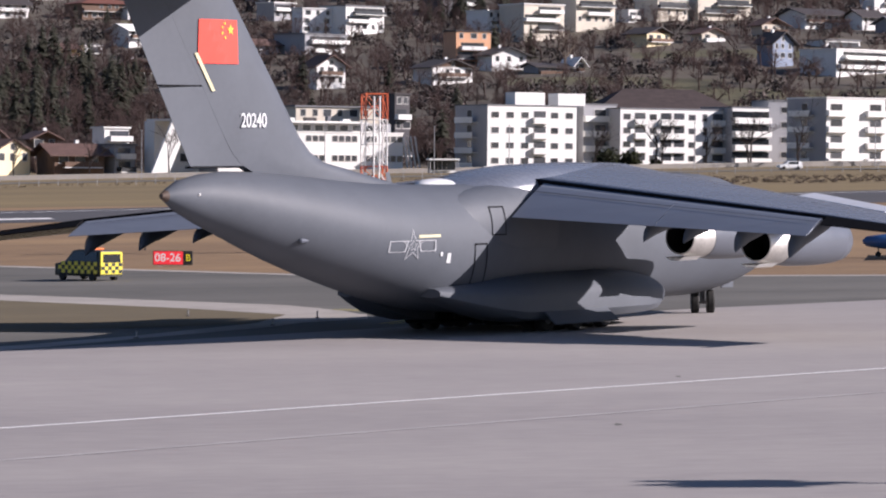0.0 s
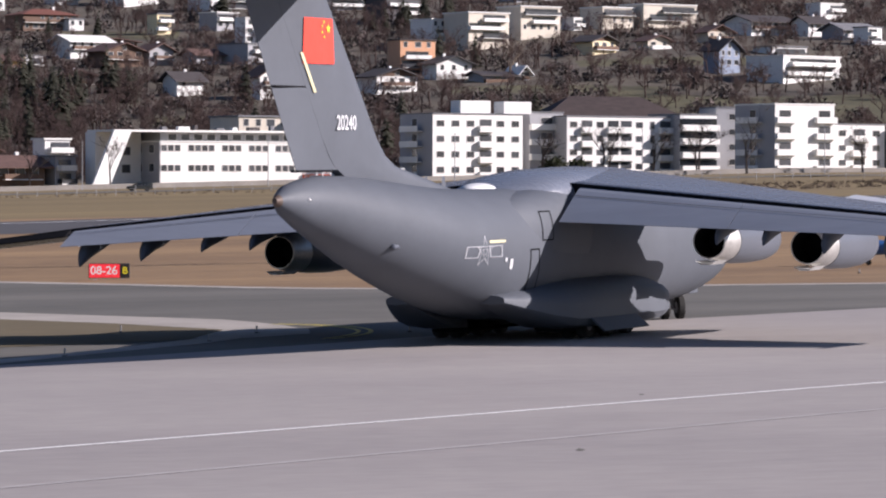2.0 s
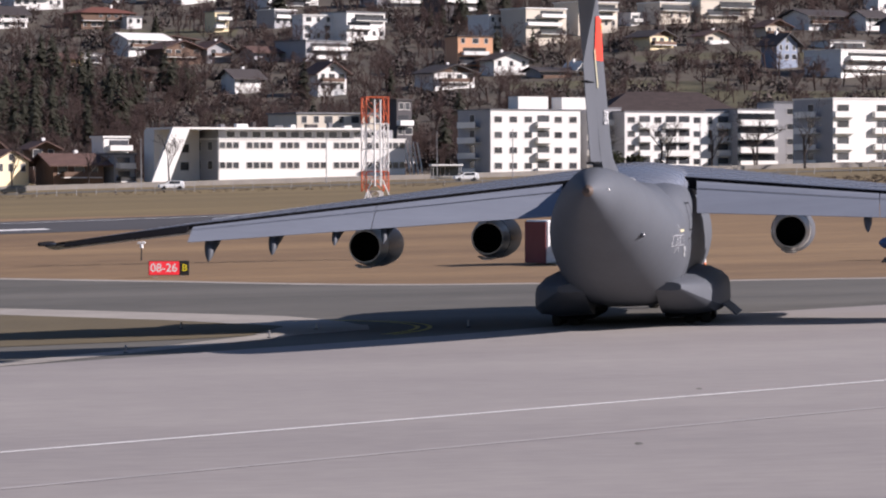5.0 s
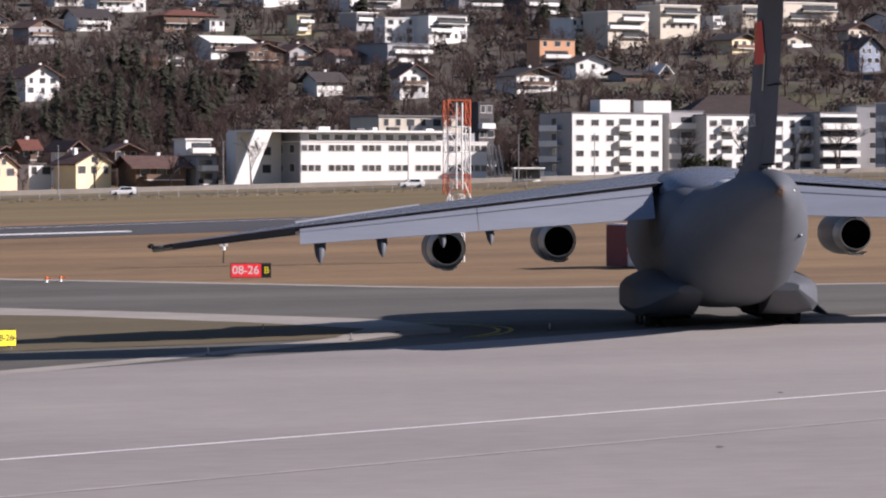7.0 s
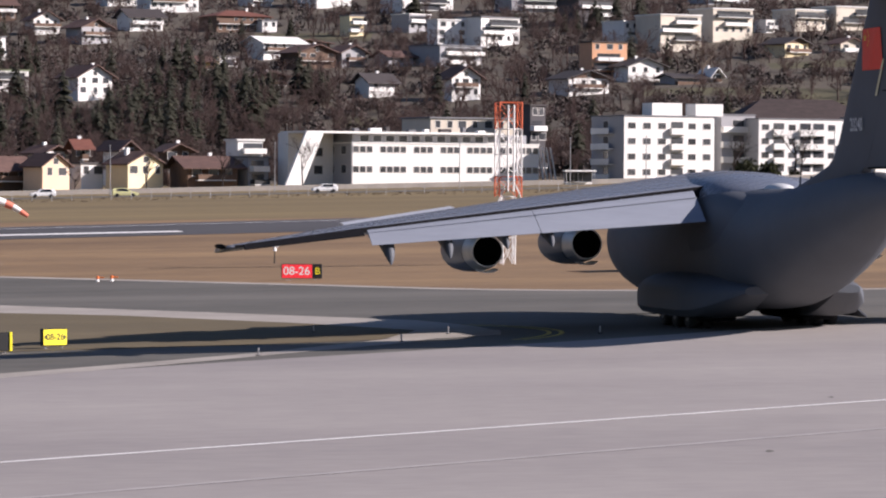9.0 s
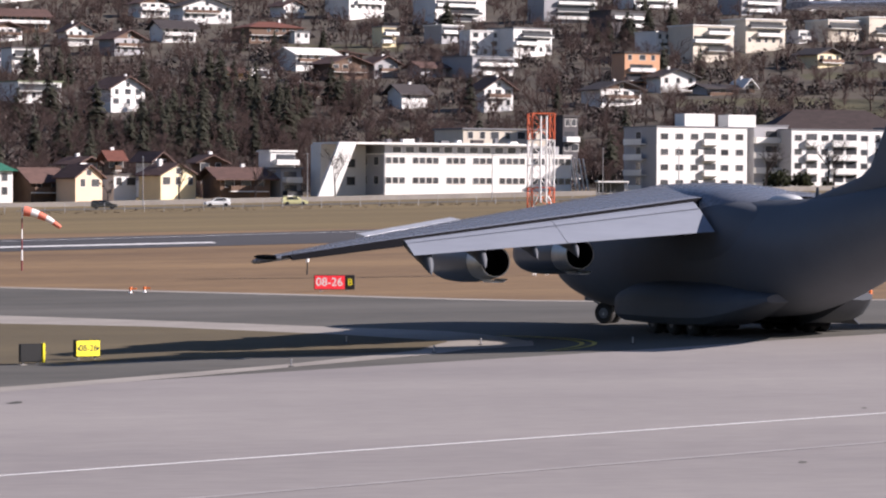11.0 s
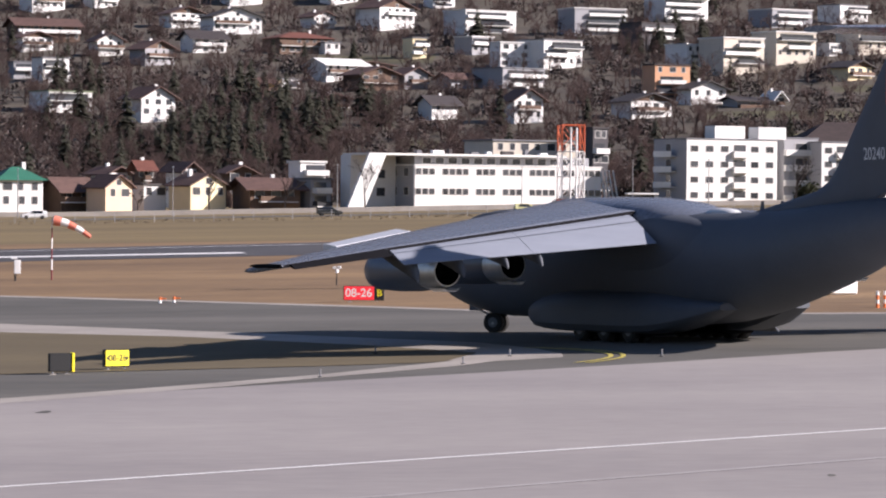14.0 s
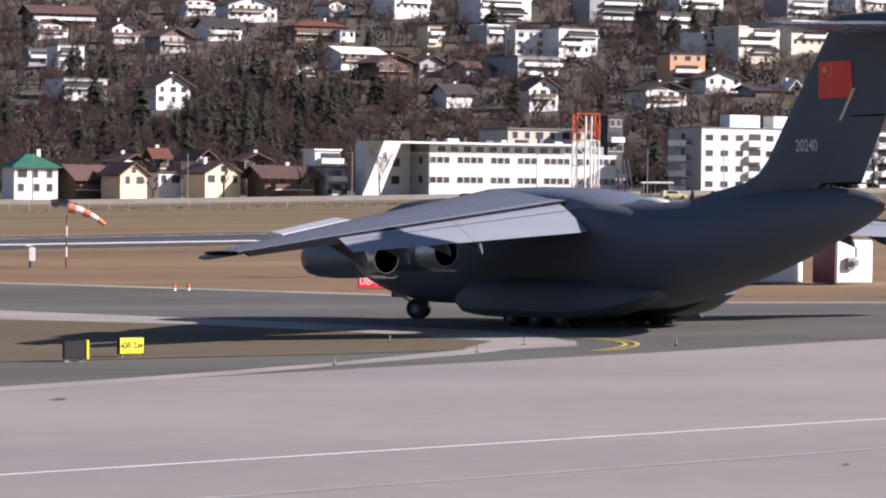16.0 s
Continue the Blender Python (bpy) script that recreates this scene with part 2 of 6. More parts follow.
# asphalt of the taxiway under everything, out to the grass field
pavement("taxiway", lambda x: lin(x, (-140, -21, -9, 12, 60), (40, 125, 138, 153, 185)), taxi_far, -140, 140, 0.01, M["asphalt"],
         "dark grey patched asphalt taxiway", rows=14, category="taxiway")
pavement("apron", lambda x: -140, lambda x: lin(x, (-140, -20.5, -9, 3.2, 14.2, 40, 140), (30, 129.6, 142, 154, 166.8, 186, 196)), -140, 140, 0.02, M["concrete"],
         "pale pinkish-grey concrete apron", rows=8, category="apron")
# pale edge of the taxiway along the grass field
pavement("taxiway_edge", lambda x: taxi_far(x) - 2.6, taxi_far, -140, 140, 0.022, M["shoulder"], "pale concrete edge strip of the taxiway", rows=2)


def island_far(x):
    return lin(x, (-120, -32, -20.1, -9.3, -3.7), (296, 205.2, 194, 178.5, 168))


def island_near(x):
    return lin(x, (-120, -23.6, -9.9, -5.1, -4.0, -3.7), (118, 151.2, 155.7, 158, 161.2, 167.2))


pavement("shoulder", lambda x: lin(x, (-120, -36, -20, -10, -3.8, 0.25), (293, 203, 191, 175, 157.5, 162)),
         lambda x: lin(x, (-120, -34.6, -16.3, -3.8, -1, 0.25), (312, 221.8, 198, 180.5, 172.3, 165.3)), -120, 0.25, 0.018, M["shoulder"],
         "pale concrete shoulder round the grass island", step=0.6, rows=3)
pavement("shoulder", lambda x: lin(x, (-42, -19.5, -16.1, -12.5, -9.6, -4.1, -2.7, -1.3, 0.2), (108.5, 128.6, 133.6, 139, 144.5, 154.4, 158.6, 162.3, 163.3)),
         lambda x: lin(x, (-42, -20.6, -16.9, -13.1, -9.6, -4.4, -3.2, 0.2), (112, 131.2, 136.2, 142.0, 147.8, 159.6, 168.5, 167)), -42, 0.2, 0.026, M["shoulder"],
         "pale concrete shoulder curving round the island tip", step=0.6, rows=2)
pavement("grass_island", island_near, island_far, -120, -3.7, 0.034, M["grass_green"], "low dry grass island beside the taxiway", step=1.2, rows=10, category="grass")
pavement("runway", lambda x: 369 + 0.36 * (x + 45), lambda x: 423 + 0.40 * (x + 45), -320, 320, 0.03, M["runway"], "dark asphalt runway", step=10, category="runway")


def straight(x0, y0, x1, y1, n=24):
    return [(x0 + (x1 - x0) * i / n, y0 + (y1 - y0) * i / n) for i in range(n + 1)]


# first line is painted extra wide, the added width standing in for glare
ribbon("runway_line", straight(-320, 327, -33, 387.6), 5.0, 0.045, M["line"], "white painted runway edge line")
ribbon("runway_line", straight(-320, 301, 320, 563), 0.9, 0.045, M["line"], "white painted runway edge line")
ribbon("apron_line", straight(-60, 51.5, 60, 149.8), 0.30, 0.03, M["line"], "thin white painted line across the apron")
ribbon("apron_line", straight(-60, 37.0, 60, 140.8), 0.34, 0.03, M["line_worn"], "faint worn line across the apron")
for off in (0.0, 0.55):
    ribbon("taxi_line", [(-7.2 + (9.6 + off) * math.cos(a) , 163.0 + (12.3 + off) * math.sin(a)) for a in [radians(d) for d in range(-34, 58, 4)]],
           0.22, 0.036, M["line_yellow"], "curved double yellow taxiway line")


def tar_patch(x, y, w, d, seed):
    """A small ragged repair on the concrete."""
    rnd = random.Random(seed)
    ring = [(x + w * math.cos(a) * rnd.uniform(0.5, 1), y + d * math.sin(a) * rnd.uniform(0.5, 1)) for a in [2 * math.pi * k / 11 for k in range(11)]]
    ob = raw("tar_patch", [(px, py, ground_z(px, py) + 0.026) for px, py in ring], [tuple(range(11))], M["asphalt"])
    tagged(ob, "small dark tar repair on the concrete apron", "tar patch", kind="structure")


for tx, ty, tw, td in ((-17.2, 122.6, 0.32, 0.9), (6.7, 90.3, 0.14, 0.5), (10.2, 112.0, 0.1, 0.5)):
    tar_patch(tx, ty, tw, td, int(ty))

# ---- the aircraft: nose to +x, left wing to +y, wheels on z = 0 ----
FUS_X = (18.7, 18.3, 17.3, 15.7, 13.6, 11.0, -7.0, -11.0, -15.0, -19.0, -22.4, -24.9, -26.0)
FUS_TOP = (3.4, 3.9, 4.65, 5.7, 6.35, 6.55, 6.25, 6.26, 6.46, 6.78, 6.9, 6.6, 6.1)
FUS_BOT = (3.05, 2.65, 2.15, 1.6, 1.18, 0.92, 0.84, 1.30, 2.15, 3.25, 4.4, 5.3, 5.9)
FUS_HW = (0.15, 0.65, 1.3, 2.05, 2.55, 2.74, 2.82, 2.8, 2.55, 1.95, 1.25, 0.62, 0.1)


def fus(x):
    xs = FUS_X[::-1]
    return tuple(hermite(x, xs, v[::-1]) for v in (FUS_TOP, FUS_BOT, FUS_HW))


def fus_point(x, a):
    """A point of the fuselage skin at station x; a: angle from +y over the top."""
    t, b, w = fus(x)
    c = math.cos(a)
    if math.sin(a) < 0:                          # the hold is fuller below the middle
        e = 1 - 0.38 * lin(x, (-16, -9, 4, 9), (0, 1, 1, 0.15))
        c = math.copysign(abs(c) ** e, c)
    else:                                        # and squarer under the wing
        c = math.copysign(abs(c) ** (1 - 0.32 * lin(x, (-12.5, -8, 1, 6), (0, 1, 1, 0))), c)
    return Vector((x, w * c, (t + b) / 2 + (t - b) / 2 * math.sin(a)))


def fus_skin(x, z, side, off=0.012):
    """The skin point at station x and height z, on the side +1 (left) or -1."""
    t, b, w = fus(x)
    s = max(-1, min(1, (z - (t + b) / 2) / ((t - b) / 2)))
    p = fus_point(x, math.asin(s))
    p.y = p.y * side + off * side
    return p


FILLET_LOW = 2.6


def fillet(x):
    """Half-width and top of the root fillet behind the wing."""
    xs = (-10.6, -9.0, -7.4, -5.8, -3.4)
    return hermite(x, xs, (2.30, 2.66, 2.86, 2.97, 3.02)), hermite(x, xs, (5.6, 5.9, 6.1, 6.26, 6.42))


def fillet_y(x, z):
    yo, zt = fillet(x)
    q = max(-1.0, min(1.0, (2 * z - zt - FILLET_LOW) / (zt - FILLET_LOW)))
    return 0.8 + (yo - 0.8) * (1 - q * q) ** 0.26


def wing_geo(y):
    """Leading edge x, hinge x, upper z at the hinge, upper z at the leading edge, thickness, at span y."""
    le = lin(y, (0, 2.7, 25.2), (7.0, 6.0, -6.7))
    hinge = lin(y, (0, 2.7, 18.8, 25.2), (-4.2, -4.25, -8.6, -9.6))
    zh = lin(y, (0, 2.7, 18.8, 25.2), (6.55, 6.37, 4.87, 4.15))
    zl = zh + lin(y, (0, 12, 18.8, 25.2), (0.24, 0.08, -0.04, -0.16))
    th = lin(y, (0, 2.7, 18.8, 25.2), (1.3, 1.2, 0.5, 0.24))
    return le, hinge, zh, zl, th


def wing_section(y, side):
    le, hi, zh, zl, th = wing_geo(y)
    pts = []
    n = 10
    for k in range(n + 1):                       # upper skin, hinge to leading edge
        s = 1 - k / n
        x = le + (hi - le) * s
        camber = th * 0.34 * (math.sin(math.pi * min(1, (s + 0.02)) ** 0.6) if s > 0 else 0)
        pts.append((x, y * side, zl + (zh - zl) * s + camber - th * 0.3 * (1 - s) ** 4))
    for k in range(1, n + 1):                    # lower skin, back to the hinge
        s = k / n
        x = le + (hi - le) * s
        d = th * (0.3 + 0.45 * math.sin(math.pi * min(1, s) ** 0.7)) + th * 0.1 * s
        pts.append((x, y * side, zl + (zh - zl) * s - d))
    return pts


def airfoil(le, te, z, th, y, axis="y", n=7, twist=0.0):
    """A symmetric section between leading and trailing edge."""
    pts = []
    for k in range(2 * n):
        a = math.pi * k / n
        c = 0.5 + 0.5 * math.cos(a)              # 1 at the trailing edge
        x = le + (te - le) * c
        h = th / 2 * math.sin(a) * (0.35 + 1.3 * (1 - c) ** 0.55) * 0.85
        pts.append((x, y, z + h + twist * c) if axis == "y" else (x, h, y))
    return pts


def marking(bm, pts, mat=0):
    bm.faces.new([bm.verts.new(p) for p in pts]).material_index = mat


def star_points(r, inner=0.40):
    return [((r if k % 2 == 0 else r * inner) * math.sin(math.pi * k / 5), (r if k % 2 == 0 else r * inner) * math.cos(math.pi * k / 5)) for k in range(10)]


WHEELS = []


def build_wheel(parent, x, y, r, w):
    bm = bmesh.new()
    prof = [(0.35 * r, -w * 0.42), (0.62 * r, -w * 0.5), (0.9 * r, -w * 0.48), (r, -w * 0.3), (r, w * 0.3), (0.9 * r, w * 0.48), (0.62 * r, w * 0.5), (0.35 * r, w * 0.42)]
    n = 24
    loft(bm, [[(q * math.cos(2 * math.pi * k / n), h, q * math.sin(2 * math.pi * k / n)) for k in range(n)] for q, h in prof])
    tyre = part("tyre", bm, M["rubber"], parent, smooth=True)
    tyre.location = (x, y, r)
    WHEELS.append((tyre, x, y, r))
    bm = bmesh.new()
    tube(bm, (0, -w * 0.46, 0), (0, w * 0.46, 0), 0.5 * r, n=10)
    hub = part("wheel_hub", bm, M["nacelle"], parent, "dark grey painted wheel hub")
    hub.location = (x, y, r)
    WHEELS.append((hub, x, y, r))


def build_aircraft():
    ac = new("transport_aircraft")
    tagged(ac, "grey four-engined military transport aircraft taxiing with flaps down", "aircraft")
    # fuselage
    bm = bmesh.new()
    st = [18.7, 18.55, 18.3, 17.9, 17.3, 16.6, 15.7, 14.7, 13.6, 12.3, 11.0, 7.4, 4, 1, -2, -5, -7, -9, -11, -13, -15, -17, -19, -21, -22.4, -23.7, -24.9, -25.6, -25.9, -26.0]
    loft(bm, [[fus_point(x, 2 * math.pi * k / 48) for k in range(48)] for x in st])
    fuselage = part("fuselage", bm, M["paint"], ac, smooth=True)
    # wing box fairing over the cabin
    bm = bmesh.new()
    secs = []
    for x, top, hw in ((8.0, 6.5, 0.5), (7.0, 6.85, 1.5), (5.0, 7.05, 2.4), (1.0, 7.1, 2.75), (-2.5, 7.02, 2.8), (-4.6, 6.86, 2.6), (-6.2, 6.52, 2.2), (-7.4, 6.22, 1.2)):
        secs.append([(x, hw * math.cos(math.pi * k / 14), 5.6 + (top - 5.6) * math.sin(math.pi * k / 14) ** 0.55) for k in range(15)])
    loft(bm, secs)
    part("wing_fairing", bm, M["paint_wing_sheen"], ac, smooth=True)
    # white antenna dome and small blades on the back
    bm = bmesh.new()
    bmesh.ops.create_uvsphere(bm, u_segments=20, v_segments=10, radius=1.0)
    bmesh.ops.scale(bm, vec=(1.25, 0.62, 0.28), verts=bm.verts)
    dome = part("antenna_dome", bm, M["white_mark"], ac, "smooth white antenna dome", smooth=True)
    dome.location = (-8.2, 0, 6.2)
    for x in (-11.4, -13.0):
        bm = bmesh.new()
        loft(bm, [airfoil(x + 0.2, x - 0.25, 0, 0.05, 6.2, "z"), airfoil(x, x - 0.22, 0, 0.03, 6.78, "z")])
        part("blade_antenna", bm, M["paint"], ac)
    # sponsons with the main wheels
    for side in (1, -1):
        bm = bmesh.new()
        secs = []
        for x, out, lo, hi in ((5.6, 2.6, 1.1, 1.6), (4.9, 3.0, 0.8, 1.95), (3.8, 3.55, 0.58, 2.25), (2.2, 3.95, 0.45, 2.5), (0.0, 4.1, 0.42, 2.62), (-5.0, 4.1, 0.42, 2.62), (-7.2, 4.0, 0.5, 2.5), (-8.8, 3.65, 0.8, 2.3), (-10.2, 3.15, 1.2, 2.2), (-11.6, 2.6, 1.65, 2.05)):
            wv = out - 1.6
            prof = ((1.5, lo + 0.05), (1.6 + wv * 0.55, lo), (1.6 + wv * 0.9, lo + 0.06 * (hi - lo)), (out, lo + 0.2 * (hi - lo)), (out, lo + 0.50 * (hi - lo)), (1.6 + wv * 0.97, lo + 0.64 * (hi - lo)), (1.6 + wv * 0.86, lo + 0.77 * (hi - lo)), (1.6 + wv * 0.64, lo + 0.89 * (hi - lo)), (1.5, hi))
            secs.append([(x, yy * side, zz) for yy, zz in prof])
        loft(bm, secs)
        part("sponson", bm, M["paint"], ac, smooth=True)
        bm = bmesh.new()
        # plain black block in place of the bay's shade and its struts
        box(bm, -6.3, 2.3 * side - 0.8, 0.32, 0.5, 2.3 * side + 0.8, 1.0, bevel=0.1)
        gear = part("main_gear", bm, M["dark"], ac, "black block for main gear bay and struts in shade")
        for x in (-0.6, -2.8, -5.0):
            build_wheel(gear, x, 2.55 * side, 0.62, 0.46)
            build_wheel(gear, x, 3.25 * side, 0.62, 0.46)
        # open gear door below the sponson
        if side < 0:
            bm = bmesh.new()
            loft(bm, [[(x, side * 4.02, 0.86), (x, side * 4.62, 0.34), (x, side * 4.67, 0.38), (x, side * 4.07, 0.91)] for x in (-6.2, -1.4)])
            part("gear_door", bm, M["paint"], gear)
    # nose gear
    bm = bmesh.new()
    tube(bm, (13.1, 0, 0.5), (13.5, 0, 1.7), 0.11, 0.15, 10)
    tube(bm, (13.1, -0.55, 0.5), (13.1, 0.55, 0.5), 0.07, n=8)
    tube(bm, (13.2, 0, 0.75), (14.9, 0, 1.7), 0.06, n=8)
    nose = part("nose_gear", bm, M["steel"], ac, "grey steel nose landing gear leg")
    for s in (1, -1):
        build_wheel(nose, 13.1, 0.36 * s, 0.55, 0.36)
        bm = box_bm(13.9, 0.52 * s - 0.03, 1.15, 15.0, 0.52 * s + 0.03, 1.75, bevel=0.02)
        part("gear_door", bm, M["paint"], ac)
    # the nose wheels are steered into the left turn
    nose.matrix_basis = Matrix.Translation((13.1, 0, 0)) @ Matrix.Rotation(radians(36), 4, "Z") @ Matrix.Translation((-13.1, 0, 0))
    # wings
    for side in (1, -1):
        bm = bmesh.new()
        ys = [0, 2.0, 2.7, 5, 8, 11, 14, 17, 18.8, 21, 23, 24.6, 25.1]
        loft(bm, [wing_section(y, side) for y in ys])
        # hinge face turned black: shade of the flap slot is in its colour
        for f in bm.faces:
            c = f.calc_center_median()
            le, hi, *_ = wing_geo(abs(c.y))
            if abs(c.x - hi) < 0.05 and abs(c.y) < 24.5:
                f.material_index = 1
        wing = part("wing", bm, [M["paint_wing_sheen"], M["dark"]], ac, smooth=False)
        for p in wing.data.polygons:
            p.use_smooth = p.material_index == 0
        # leading-edge slat, near-white because sun glare is put into its colour
        bm = bmesh.new()
        secs = []
        for y in (13.2, 14.6, 16, 17.5, 18.9):
            le, hi, zh, zl, th = wing_geo(y)
            c = 0.11 * (le - hi) + 0.25
            secs.append([(le + 0.30, y * side, zl - th * 0.42), (le + 0.46, y * side, zl + 0.10), (le + 0.36, y * side, zl + 0.22), (le + 0.0, y * side, zl + 0.20), (le - c, y * side, zl + 0.12), (le - c, y * side, zl + 0.06), (le - 0.1, y * side, zl - th * 0.38)])
        loft(bm, secs)
        part("slat", bm, M["slat"], wing, "leading edge slat, sun glare in its pale colour")
        # root fillet behind the wing, along the inner end of the flap
        bm = bmesh.new()
        secs = []
        for k in range(16):
            x = -3.4 - 0.48 * k
            zt = fillet(x)[1]
            secs.append([(x, side * fillet_y(x, z), z) for z in [FILLET_LOW + (zt - FILLET_LOW) * (0.5 + 0.5 * math.sin(math.pi * (0.5 - j / 18))) for j in range(19)]])
        loft(bm, secs)
        part("root_fillet", bm, M["paint"], wing, smooth=True)
        # flaps: inner and outer panel, hinged down behind the dark slot
        def flap_sec(y, drop, chord, gap=0.13):
            le, hi, zh, zl, th = wing_geo(y)
            a = radians(drop)
            out = []
            for s, h in ((0, -0.14), (0.0, -0.02), (0.12, 0.02), (0.35, 0.03), (0.7, 0.02), (1, 0.0), (1, -0.02), (0.6, -0.08), (0.2, -0.15)):
                h *= 1.3 * chord / 3
                out.append((hi - gap - chord * s * math.cos(a) + h * math.sin(a) * -1, (y + s * lin(y, (2.95, 10.9), (0.12, 0.0))) * side, zh - 0.03 * th - 0.09 - chord * s * math.sin(a) + h * math.cos(a)))
            return out
        for y0, y1 in ((2.95, 10.9), (10.93, 18.7)):
            bm = bmesh.new()
            secs = []
            for i in range(6):
                y = y0 + (y1 - y0) * i / 5
                secs.append(flap_sec(y, lin(y, (2.9, 18.7), (28, 27)), lin(y, (2.9, 18.7), (2.95, 1.45))))
            loft(bm, secs)
            flap = part("flap", bm, M["flap"], wing, "long pale grey lowered trailing-edge flap")
            bm = bmesh.new()
            rows_ = []
            for i in range(6):
                y = y0 + (y1 - y0) * i / 5
                le, hi, zh, zl, th = wing_geo(y)
                chord, dr = lin(y, (2.9, 18.7), (2.95, 1.45)), radians(lin(y, (2.9, 18.7), (28, 27)))
                rows_.append([(hi - 0.13 - chord * q * math.cos(dr) - 0.06 * math.sin(dr), (y + q * lin(y, (2.95, 10.9), (0.12, 0.0))) * side, zh - 0.03 * th - 0.09 - chord * q * math.sin(dr) + 0.06 * math.cos(dr)) for q in (0.27, 0.292)])
            for p, q in zip(rows_, rows_[1:]):
                marking(bm, [p[0], q[0], q[1], p[1]])
            part("vane_gap", bm, M["paint"], flap, "dark gap between the flap and its vane")
        # aileron
        bm = bmesh.new()
        secs = []
        for y in (18.9, 24.2):
            le, hi, zh, zl, th = wing_geo(y)
            c, d = lin(y, (18.9, 24.2), (0.62, 0.42)), 0.5
            secs.append([(hi - 0.05, y * side, zh - 0.02), (hi - c, y * side, zh - c * d), (hi - c, y * side, zh - c * d - 0.04), (hi - 0.05, y * side, zh - th * 0.62)])
        loft(bm, secs)
        part("aileron", bm, M["dark"], wing, "dark drooped aileron edge")
        # wing tip pod
        bm = bmesh.new()
        le, hi, zh, zl, th = wing_geo(25.1)
        loft(bm, [[(x, (25.15 + r * math.cos(a)) * side, 4.18 + r * 0.9 * math.sin(a)) for a in [2 * math.pi * k / 12 for k in range(12)]] for x, r in ((-7.4, 0.03), (-7.9, 0.09), (-9.1, 0.12), (-10.3, 0.10), (-10.45, 0.02))])
        part("wing_tip", bm, M["dark"], wing, "dark rounded wing tip fairing", smooth=True)
        # flap track fairings
        for y, s in ((10.4, 0.7), (12.5, 0.65), (15.15, 0.9), (17.85, 1.0)):
            le, hi, zh, zl, th = wing_geo(y)
            bm = bmesh.new()
            secs = []
            zb = zh - th * 0.7
            chord = lin(y, (2.9, 18.7), (3.1, 1.45))
            xt, zt = hi - 0.13 - chord * 0.88, zh - 0.11 - chord * 0.47
            for x, z, w, h in ((hi + 2.2, zb, 0.04, 0.04), (hi + 1.3, zb - 0.1, 0.2, 0.25), (hi, (zb + zt) / 2 - 0.05, 0.3, 0.5), (xt + 1.0, zt + 0.02, 0.26, 0.5), (xt + 0.5, zt - 0.22 * s, 0.25, 0.46), (xt + 0.22, zt - 0.45 * s, 0.19, 0.34), (xt + 0.08, zt - 0.68 * s, 0.1, 0.18), (xt + 0.02, zt - 0.84 * s, 0.02, 0.04)):
                secs.append([(x, y * side + w * s * math.cos(a), z + h * s * math.sin(a)) for a in [2 * math.pi * k / 12 for k in range(12)]])
            loft(bm, secs)
            part("flap_fairing", bm, M["paint"], wing, "boat-shaped grey flap track fairing", smooth=True)
        # engines
        for y, x0, x1, z in ((6.85, 6.7, 0.05, 3.81), (12.1, 4.2, -2.55, 3.61)):
            n = 32
            def ring(x, r, cz=0.0):
                return [(x, y * side + r * math.cos(2 * math.pi * k / n), z + cz + r * math.sin(2 * math.pi * k / n)) for k in range(n)]
            bm = bmesh.new()
            xs1 = x1 + 1.5
            loft(bm, [ring(x0 - 1.4, 0.60), ring(x0 - 0.3, 0.72), ring(x0, 0.79), ring(x0 - 0.12, 0.87), ring(x0 - 0.8, 0.96), ring(x0 - 2.2, 1.01), ring(x0 - 4.2, 0.98), ring(xs1, 0.90), ring(xs1, 0.83)], cap0=False, cap1=False)
            eng = part("engine", bm, M["nacelle"], ac, "long grey jet engine nacelle", smooth=True)
            bm = bmesh.new()
            loft(bm, [ring(xs1 + 0.02, 0.885), ring(xs1 - 0.7, 0.84), ring(x1, 0.72), ring(x1, 0.675), ring(x1 + 0.6, 0.67)], cap0=False, cap1=False)
            part("nozzle", bm, M["nozzle"], eng, "shiny bare-metal exhaust nozzle", smooth=True)
            # inside of the exhaust, with its shade put into a near-black colour
            bm = bmesh.new()
            loft(bm, [ring(x1 + 0.02, 0.67), ring(x1 + 1.6, 0.62)], cap0=False)
            part("exhaust", bm, M["dark"], eng, "black inside of the exhaust, shade in its colour")
            bm = bmesh.new()
            loft(bm, [ring(x0 - 1.3, 0.66), ring(x0 - 1.35, 0.1)], cap0=False)
            part("fan", bm, M["dark"], eng, "dark engine fan")
            bm = bmesh.new()
            loft(bm, [[(x, y * side + w, z - 0.80 - d) for w, d in ((-0.45, 0.0), (-0.2, 0.09), (0.2, 0.09), (0.45, 0.0), (0.2, 0.16), (-0.2, 0.16))] for x in (x1 - 0.45, x1 + 1.0)])
            part("reverser_lip", bm, M["line"], eng, "pale reverser lip under the nozzle")
            le, hi, zh, zl, th = wing_geo(y)
            bm = bmesh.new()
            secs = []
            for zz, a, b, w in ((z + 0.7, x0 - 1.2, x1 - 0.2, 0.26), (z + 1.25, le + 0.7, le - 4.6, 0.22), (zl - 0.2, le - 0.4, le - 6.2, 0.22)):
                secs.append(airfoil(a, b, 0, w * 2, zz, "z"))
            loft(bm, [[(p[0], p[1] + y * side, p[2]) for p in s] for s in secs])
            part("pylon", bm, M["nacelle"], eng, smooth=True)
    # fin and rudder
    def fin_le(z):
        return hermite(z, (6.2, 6.9, 7.28, 8.0, 9.6, 14.1), (-10.4, -14.2, -16.1, -17.2, -18.45, -22.0))
    def fin_te(z):
        return lin(z, (6.45, 7.07, 14.1), (-23.9, -24.26, -28.5))
